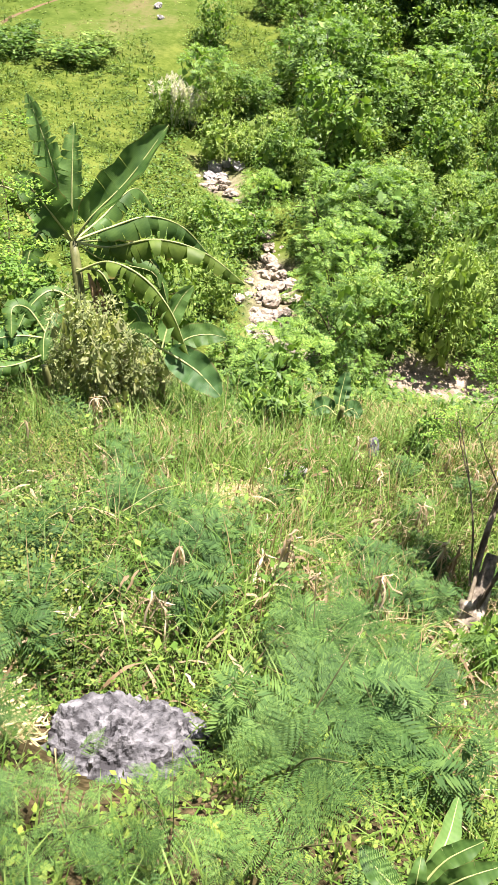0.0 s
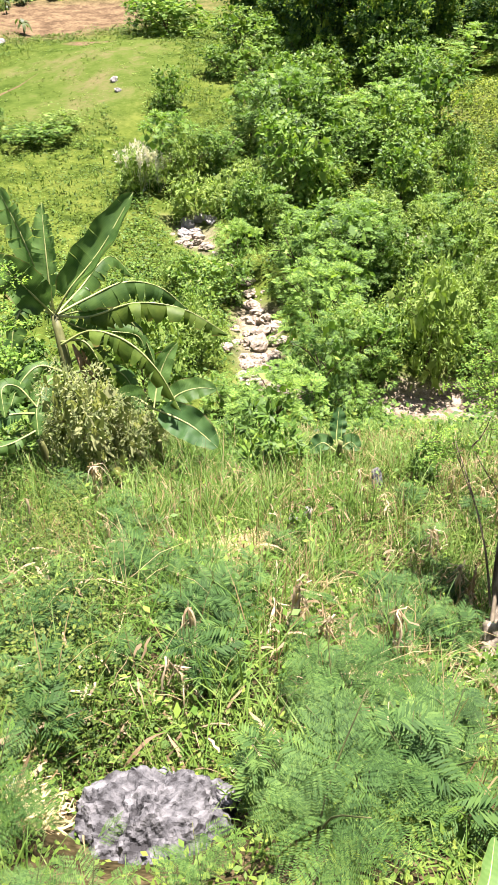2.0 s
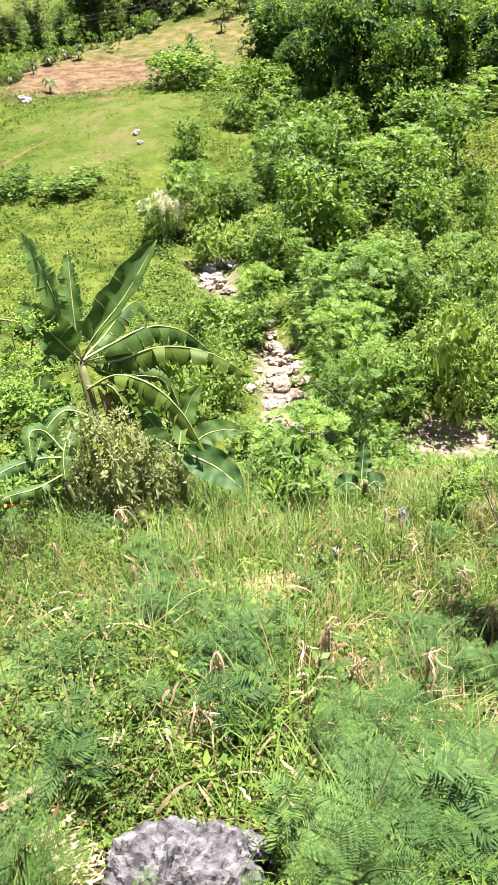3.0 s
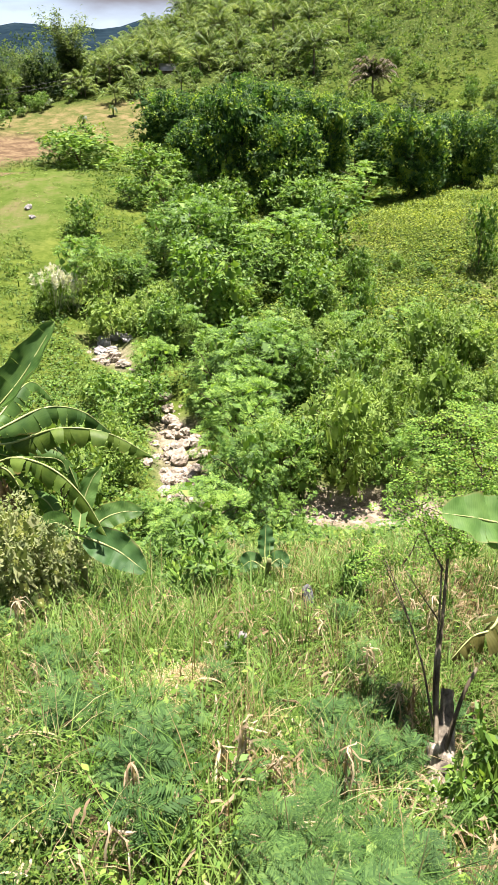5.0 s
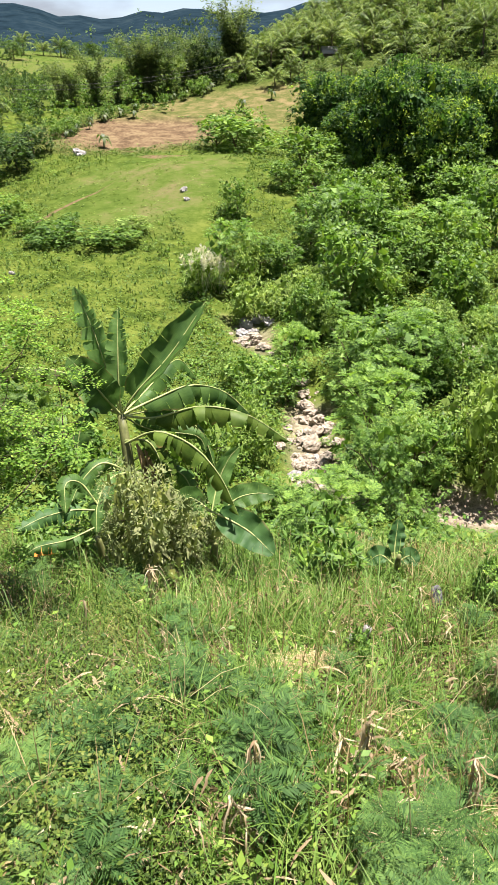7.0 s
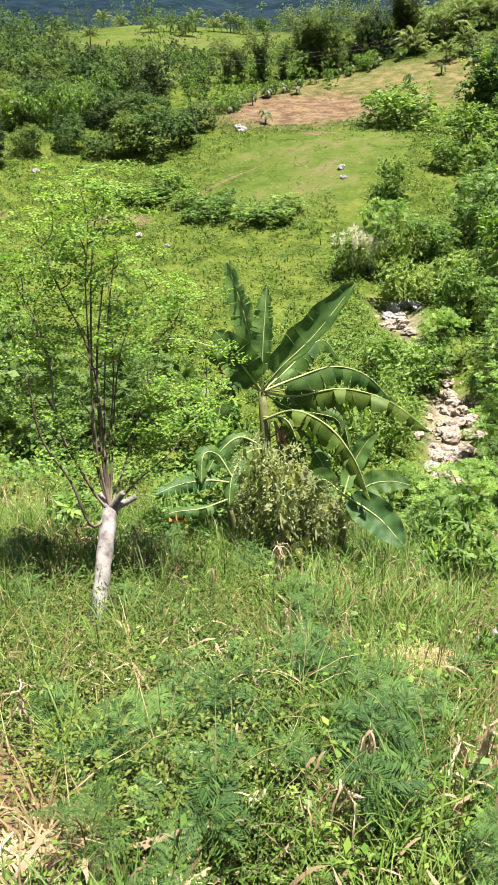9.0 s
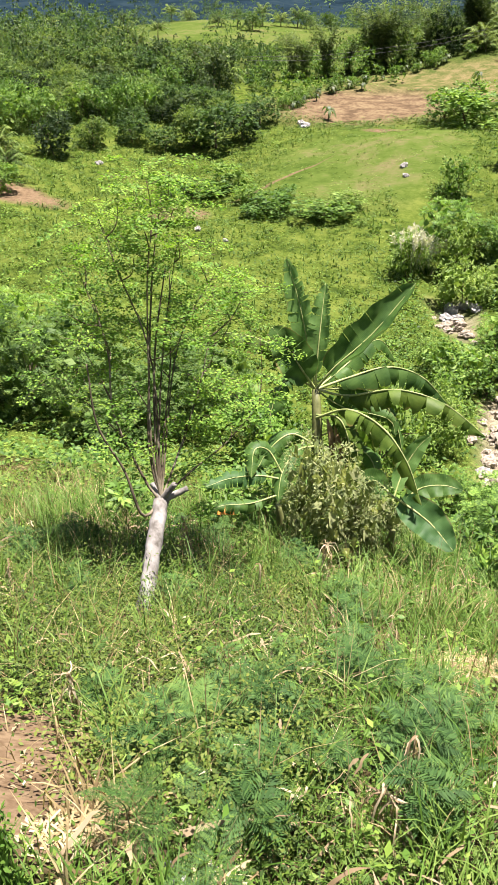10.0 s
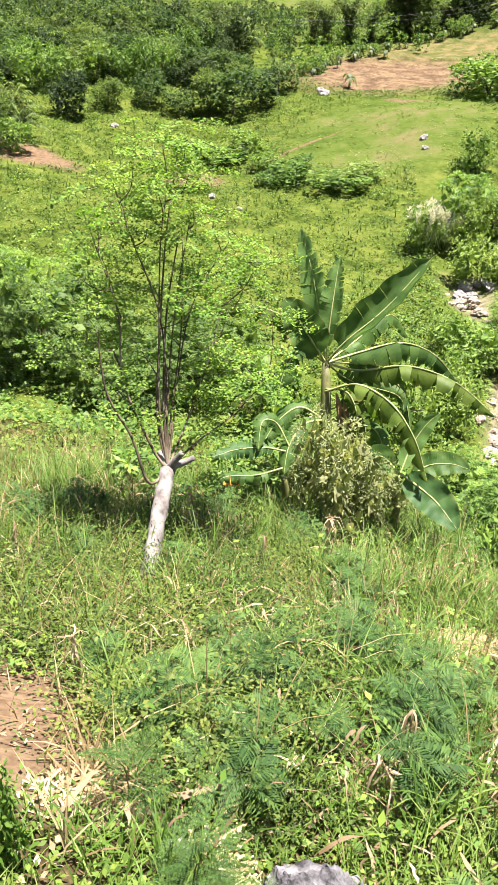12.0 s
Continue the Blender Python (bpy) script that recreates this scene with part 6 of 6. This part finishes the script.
M = {}
M["base"] = (-2.981, 4.818, -4.723)
M["base_low"] = (-2.981, 4.818, -4.873)
M["trunk_a"] = (-3.08, 5.267, -4.418)
M["fork"] = (-3.216, 5.812, -4.058)
M["stub_a"] = (-2.97, 5.955, -3.936)
M["stub_b"] = (-3.351, 5.898, -3.919)
M["stub_c"] = (-3.061, 5.845, -3.836)
M["r_base"] = (2.047, 3.837, -5.092)
M["r_trunk"] = [([(2.047, 3.837, -5.242), (2.223, 4.209, -5.263), (2.313, 4.424, -5.044)], 0.09, 0.08), ([(2.268, 4.162, -5.282), (2.37, 4.408, -5.102), (2.455, 4.623, -4.867), (2.499, 4.739, -4.732)], 0.115, 0.05), ([(2.207, 3.837, -5.242), (2.354, 4.24, -5.25), (2.433, 4.424, -5.059), (2.496, 4.593, -4.875)], 0.085, 0.03)]
M["r_shoots"] = [([(2.28, 4.363, -5.042), (2.4, 4.767, -4.603), (2.515, 5.076, -4.108), (2.643, 5.418, -3.556)], 0.02, 0.012), ([(2.314, 4.389, -5.074), (2.362, 4.716, -4.748), (2.466, 5.03, -4.194), (2.553, 5.307, -3.781)], 0.016, 0.008), ([(2.337, 4.331, -5.114), (2.544, 4.548, -4.672), (2.709, 4.672, -4.453)], 0.024, 0.014), ([(2.306, 4.529, -4.954), (2.274, 4.833, -4.52), (2.197, 5.179, -4.159), (2.047, 5.412, -3.751)], 0.012, 0.004), ([(2.643, 5.418, -3.556), (2.719, 5.579, -3.237), (2.807, 5.839, -2.906)], 0.016, 0.005), ([(2.556, 5.276, -3.822), (2.384, 5.475, -3.452), (2.365, 5.666, -3.144)], 0.012, 0.004), ([(2.605, 5.347, -3.689), (2.891, 5.457, -3.297), (2.97, 5.671, -2.835)], 0.012, 0.004), ([(2.466, 5.03, -4.194), (2.283, 5.191, -3.925), (2.155, 5.263, -3.721)], 0.008, 0.003)]
M["r_ends"] = [(2.837, 6.001, -2.633), (2.63, 5.859, -2.733), (2.792, 5.545, -2.711), (2.582, 5.905, -3.103), (2.766, 5.845, -3.203), (2.805, 5.357, -3.007), (2.424, 5.631, -3.306), (2.524, 5.443, -3.383), (2.299, 5.315, -3.437), (2.679, 5.254, -3.339), (2.158, 5.789, -4.01), (3.112, 6.052, -2.667), (3.008, 5.491, -2.919), (3.233, 5.79, -2.79), (2.407, 5.376, -3.049), (2.986, 6.174, -2.595), (2.757, 5.79, -2.88)]
M["ends"] = [(-3.861, 7.45, -1.131), (-4.0, 6.766, -1.21), (-4.433, 7.106, -1.517), (-3.561, 6.397, -1.289), (-4.396, 6.566, -1.645), (-3.966, 6.484, -1.712), (-4.413, 6.696, -2.153), (-4.186, 5.908, -2.148), (-4.092, 6.96, -2.259), (-4.079, 6.392, -2.526), (-4.492, 6.571, -2.759), (-3.829, 6.697, -1.75), (-3.402, 6.894, -1.591), (-3.354, 7.322, -1.916), (-3.263, 7.56, -2.156), (-3.185, 6.75, -2.183), (-3.051, 7.514, -2.518), (-3.191, 7.323, -2.74), (-3.17, 6.401, -2.434), (-3.176, 6.772, -3.008)]
M["ends"] += [(-2.843, 7.343, -2.192), (-2.716, 7.521, -2.755), (-2.91, 6.926, -3.102), (-2.445, 6.374, -3.074), (-2.426, 6.855, -3.144), (-3.813, 6.315, -2.91), (-4.006, 6.163, -3.002), (-4.647, 6.393, -3.11), (-3.663, 6.766, -0.981), (-3.352, 6.713, -1.225), (-2.903, 6.541, -3.477), (-3.254, 6.588, -3.413), (-4.05, 6.925, -2.699), (-3.557, 6.845, -2.243), (-3.724, 5.84, -3.272), (-3.289, 6.557, -4.189), (-3.541, 7.025, -0.955)]
M["shoots"] = [([(-3.216, 5.812, -4.058), (-3.445, 6.051, -3.594), (-3.611, 6.48, -2.82), (-3.752, 6.958, -1.922), (-3.787, 7.333, -1.17)], 0.016, 0.007), ([(-3.216, 5.812, -4.058), (-3.366, 6.05, -3.448), (-3.486, 6.401, -2.59), (-3.501, 6.774, -1.802)], 0.015, 0.007), ([(-3.216, 5.812, -4.058), (-3.388, 6.198, -3.389), (-3.5, 6.649, -2.55), (-3.49, 7.051, -1.628)], 0.013, 0.005), ([(-3.216, 5.812, -4.058), (-3.351, 5.929, -3.452), (-3.492, 6.248, -2.659), (-3.57, 6.475, -1.908), (-3.604, 6.678, -1.505)], 0.014, 0.005), ([(-3.216, 5.812, -4.058), (-3.372, 6.247, -3.544), (-3.452, 6.663, -2.869), (-3.636, 7.125, -1.953)], 0.012, 0.005), ([(-3.216, 5.812, -4.058), (-3.295, 5.539, -4.093), (-3.503, 5.598, -3.632), (-3.758, 5.589, -3.16), (-3.873, 5.688, -2.558)], 0.018, 0.007)]
M["shoots"] += [([(-3.216, 5.812, -4.058), (-3.373, 5.798, -3.852), (-3.776, 5.948, -3.201), (-3.969, 6.245, -2.589), (-4.27, 6.324, -1.811)], 0.016, 0.005), ([(-3.216, 5.812, -4.058), (-3.192, 6.27, -3.663), (-3.144, 6.678, -3.166), (-3.132, 7.025, -2.635)], 0.013, 0.004), ([(-3.216, 5.812, -4.058), (-3.046, 6.208, -3.883), (-2.824, 6.65, -3.725), (-2.56, 7.048, -3.38)], 0.013, 0.004), ([(-3.216, 5.812, -4.058), (-3.556, 6.426, -2.731), (-4.038, 6.692, -1.881), (-4.266, 6.791, -1.395)], 0.014, 0.004), ([(-3.216, 5.812, -4.058), (-3.445, 6.841, -2.737), (-3.202, 7.428, -1.992)], 0.012, 0.004)]
left_tree = thing("moringa_tree", "pollarded moringa tree with a whitish trunk and thin upright shoots", "tree", M["base"])
tree_limbs(left_tree, "trunk", [([M["base_low"], M["trunk_a"], M["fork"]], 0.09, 0.078)], PALE_BARK, "whitish rough trunk")
tree_limbs(left_tree, "stub", [([M["fork"], M["stub_a"]], 0.045, 0.03), ([M["fork"], M["stub_b"]], 0.045, 0.035), ([M["fork"], M["stub_c"]], 0.04, 0.03)], PALE_BARK)
tree_limbs(left_tree, "shoot", M["shoots"], BARK, "thin brown upright shoot")
add_branches(left_tree, M["shoots"], M["ends"], TWIG)
moringa_leaves(left_tree, M["ends"], 501, 10, 0.32, 0.17, 0.04)
right_tree = thing("moringa_tree", "crooked twin-stemmed moringa tree with a light feathery crown", "tree", M["r_base"])
tree_limbs(right_tree, "trunk", M["r_trunk"], GREY_BARK, "grey twisted trunk")
tree_limbs(right_tree, "shoot", M["r_shoots"], BARK, "thin brown shoot")
add_branches(right_tree, M["r_shoots"], M["r_ends"], TWIG)
moringa_leaves(right_tree, M["r_ends"], 502, 11, 0.26, 0.12, 0.028)

# ---- shrubs of the near slope ----
near_broad = [plant_proto("broadleaf_shrub", "leafy light green shrub at the edge of the slope", "shrub", "slope shrubs",
                          make_bush("long", s, 1.2, 1.1, 520, 0.2, 9, 0.02, 6, 0.1), GREEN_STEM, BROAD) for s in (113, 114)]
put_all(near_broad, [(0.6, 7.98, 0.89, 1.12), (0.32, 8.81, 0.68, 0.84), (2.62, 8.13, 0.49, 0.81), (-3.35, 8.95, 0.98, 0.75), (-3.8, 8.88, 0.8, 0.75), (-3.24, 9.74, 0.76, 0.8), (-7.23, 19.98, 2.25, 2.57), (-5.03, 8.1, 1.05, 0.73), (0.33, 9.71, 0.83, 0.9), (2.55, 4.04, 0.62, 1.12), (2.06, 3.47, 0.45, 0.71), (-1.4, 1.12, 0.17, 0.54), (-7.29, 22.55, 1.65, 1.85), (-0.11, 10.39, 0.59, 0.71), (0.66, 5.44, 0.29, 0.51)], 1.2, 1.1, 0.02)
near_scrub = [plant_proto("twiggy_bush", "grey-green half-dry twiggy bush at the banana's foot", "bush", "slope bushes",
                          make_bush("long", s, 1.3, 1.2, 4200, 0.06, 26, 0.01, 9, 0.08, 0.75, per=5), TWIG, TWIGGY) for s in (123,)]
put_all(near_scrub, [(-1.96, 8.1, 1.36, 2.05), (-1.49, 8.57, 1.08, 1.44), (-2.79, 9.21, 0.63, 0.88), (-1.21, 10.17, 0.67, 0.7)], 1.3, 1.2, 0.02)
near_leuc = [plant_proto("leucaena_shrub", "dense feathery leucaena shrub on the slope", "shrub", "slope leucaena",
                         make_bush("feathery", s, 3.6, 3.2, 1300, 0.24, 20, 0.06, 7, 0.08, pairs=5), TWIG, SLOPE_LEUC) for s in (133, 134)]
put_all(near_leuc, [(-18.39, 20.4, 3.95, 5.09), (-16.51, 20.95, 3.39, 3.71), (-13.62, 20.56, 3.59, 3.04), (-11.35, 20.65, 3.05, 2.72), (-16.33, 23.66, 3.61, 3.65), (-11.54, 19.34, 3.13, 2.21), (-9.37, 22.21, 3.33, 3.25), (-11.53, 23.38, 3.54, 2.92), (-4.44, 6.25, 0.43, 0.53)], 3.6, 3.2, 0.05)


# ---- plumed reeds ----
def reed_meshes(seed, plumes):
    rnd = np.random.default_rng(seed)
    g, q = Geo(), Geo()
    k = 130
    a = rnd.uniform(0, 2 * np.pi, k)
    d = np.stack([np.cos(a), np.sin(a), 0 * a], 1)
    le = rnd.uniform(0.8, 1.9, k)
    u = np.linspace(0, 1, 5)
    path = d[:, None] * 0.1 + d[:, None] * (le * 0.6)[:, None, None] * (u ** 2)[None, :, None]
    path[..., 2] += le[:, None] * (u - 0.4 * u ** 2.5)[None] - 0.05
    g.strips(path, np.stack([-np.sin(a), np.cos(a), 0 * a], 1), 0.035 * np.array([0.7, 1, 1, 0.6, 0.1])[None] * np.ones((k, 1)))
    for _ in range(plumes):
        b = rnd.normal(0, 0.35, 2)
        top = np.array([b[0] * 1.6, b[1] * 1.6, rnd.uniform(1.7, 2.5)])
        line = curve([(b[0] * 0.3, b[1] * 0.3, 0), top * [0.8, 0.8, 0.6], top], 8)
        q.tube(line, np.linspace(0.01, 0.006, 8), 4)
        n = 26
        p = top + np.outer(np.linspace(-0.3, 0.35, n), unit(top - line[-3])) + rnd.normal(0, 0.035, (n, 3))
        q.leaves(p, rnd.normal(size=(n, 3)) * 0.5 + unit(top - line[-3]) + [0.3, 0, -0.1], rnd.normal(size=(n, 3)), 0.3, 0.09)
    return g, q


reeds = []
for s, c in ((141, 18), (142, 8)):
    root = thing("plumed_reed", "clump of tall reed grass with whitish plumes", "reed", (0, 0, 0), "plumed reeds")
    gg, qq = reed_meshes(s, c)
    part("blade", gg, GRASS, root)
    part("plume", qq, PLUME, root, "whitish feathery plume")
    reeds.append({"root": root, "used": False})
for i, (x, y, s) in enumerate([(-5.87, 43.86, 0.95), (-5.61, 46.08, 1), (-5.04, 45.67, 0.8), (7.48, 47.62, 0.7), (7.93, 46.92, 0.6), (3.59, 46.64, 0.4), (8.45, 34.94, 0.45), (8.94, 32.2, 0.45), (9.23, 31.74, 0.4), (8.24, 32.81, 0.45), (9.56, 29.61, 0.4), (10.15, 30.65, 0.4), (9.42, 30.47, 0.4), (9.59, 45.28, 0.5)]):
    put(reeds[i % 2], x, y, s, s, 0.0)


# ---- far huts and field stones ----
ROOF = rough_material("weathered_sheet_roof", [(0.2, (0.1945, 0.1901, 0.1768)), (0.8, (0.3359, 0.3271, 0.3006))], 0.8, 5, 0.6, 0.1, 9)
HUT_WALL = rough_material("hut_boards", [(0.2, (0.0816, 0.0612, 0.0408)), (0.8, (0.1904, 0.1496, 0.102))], 1.5, 5, 0.9, 0.2, 12)
for x, y, w in [(4.09, 139, 2.2), (-47.04, 109.1, 2.2)]:
    hut = thing("hut", "small hut with a pale sheet roof under the palms", "hut", on_ground(x, y, 1.9), "hill huts", 12)
    bm = bmesh.new()
    bmesh.ops.create_cube(bm, size=1)
    for v in bm.verts:
        v.co = Vector((v.co.x * w, v.co.y * w * 0.7, (v.co.z + 0.5) * 2.2 - 0.1))
    me = bpy.data.meshes.new("wall")
    bm.to_mesh(me)
    bm.free()
    me.materials.append(HUT_WALL)
    part("wall", me, HUT_WALL, hut)
    e, t = 0.62 * w, 0.08
    for sg in (-1, 1):
        v = [(-e, 0, 3.1), (e, 0, 3.1), (e, sg * w * 0.5, 2.0), (-e, sg * w * 0.5, 2.0), (-e, 0, 3.1 + t), (e, 0, 3.1 + t), (e, sg * w * 0.5, 2.0 + t), (-e, sg * w * 0.5, 2.0 + t)]
        part("roof", Geo().add(v, [(0, 1, 2, 3), (4, 5, 6, 7), (0, 1, 5, 4), (1, 2, 6, 5), (2, 3, 7, 6), (3, 0, 4, 7)]), ROOF, hut)


# ---- cable across the valley ----
CABLE = rough_material("dark_cable", [(0.2, (0.03, 0.03, 0.03)), (0.8, (0.07, 0.07, 0.07))], 3, 4, 0.6, 0.1)
for lift in (0.0, 0.5):
    line = curve([(-38, 103, 0.9 + lift), (-29.3, 106.1, 1.0 + lift), (-22.1, 107.8, 1.7 + lift), (-15.1, 109, 2.6 + lift), (-8, 110, 3.9 + lift)], 40)
    cable = new("overhead_cable", Geo().tube(line, 0.02, 5).mesh("overhead_cable", CABLE, True))
    tagged(cable, "thin dark overhead cable crossing before the bamboo", "cable", "overhead cables")
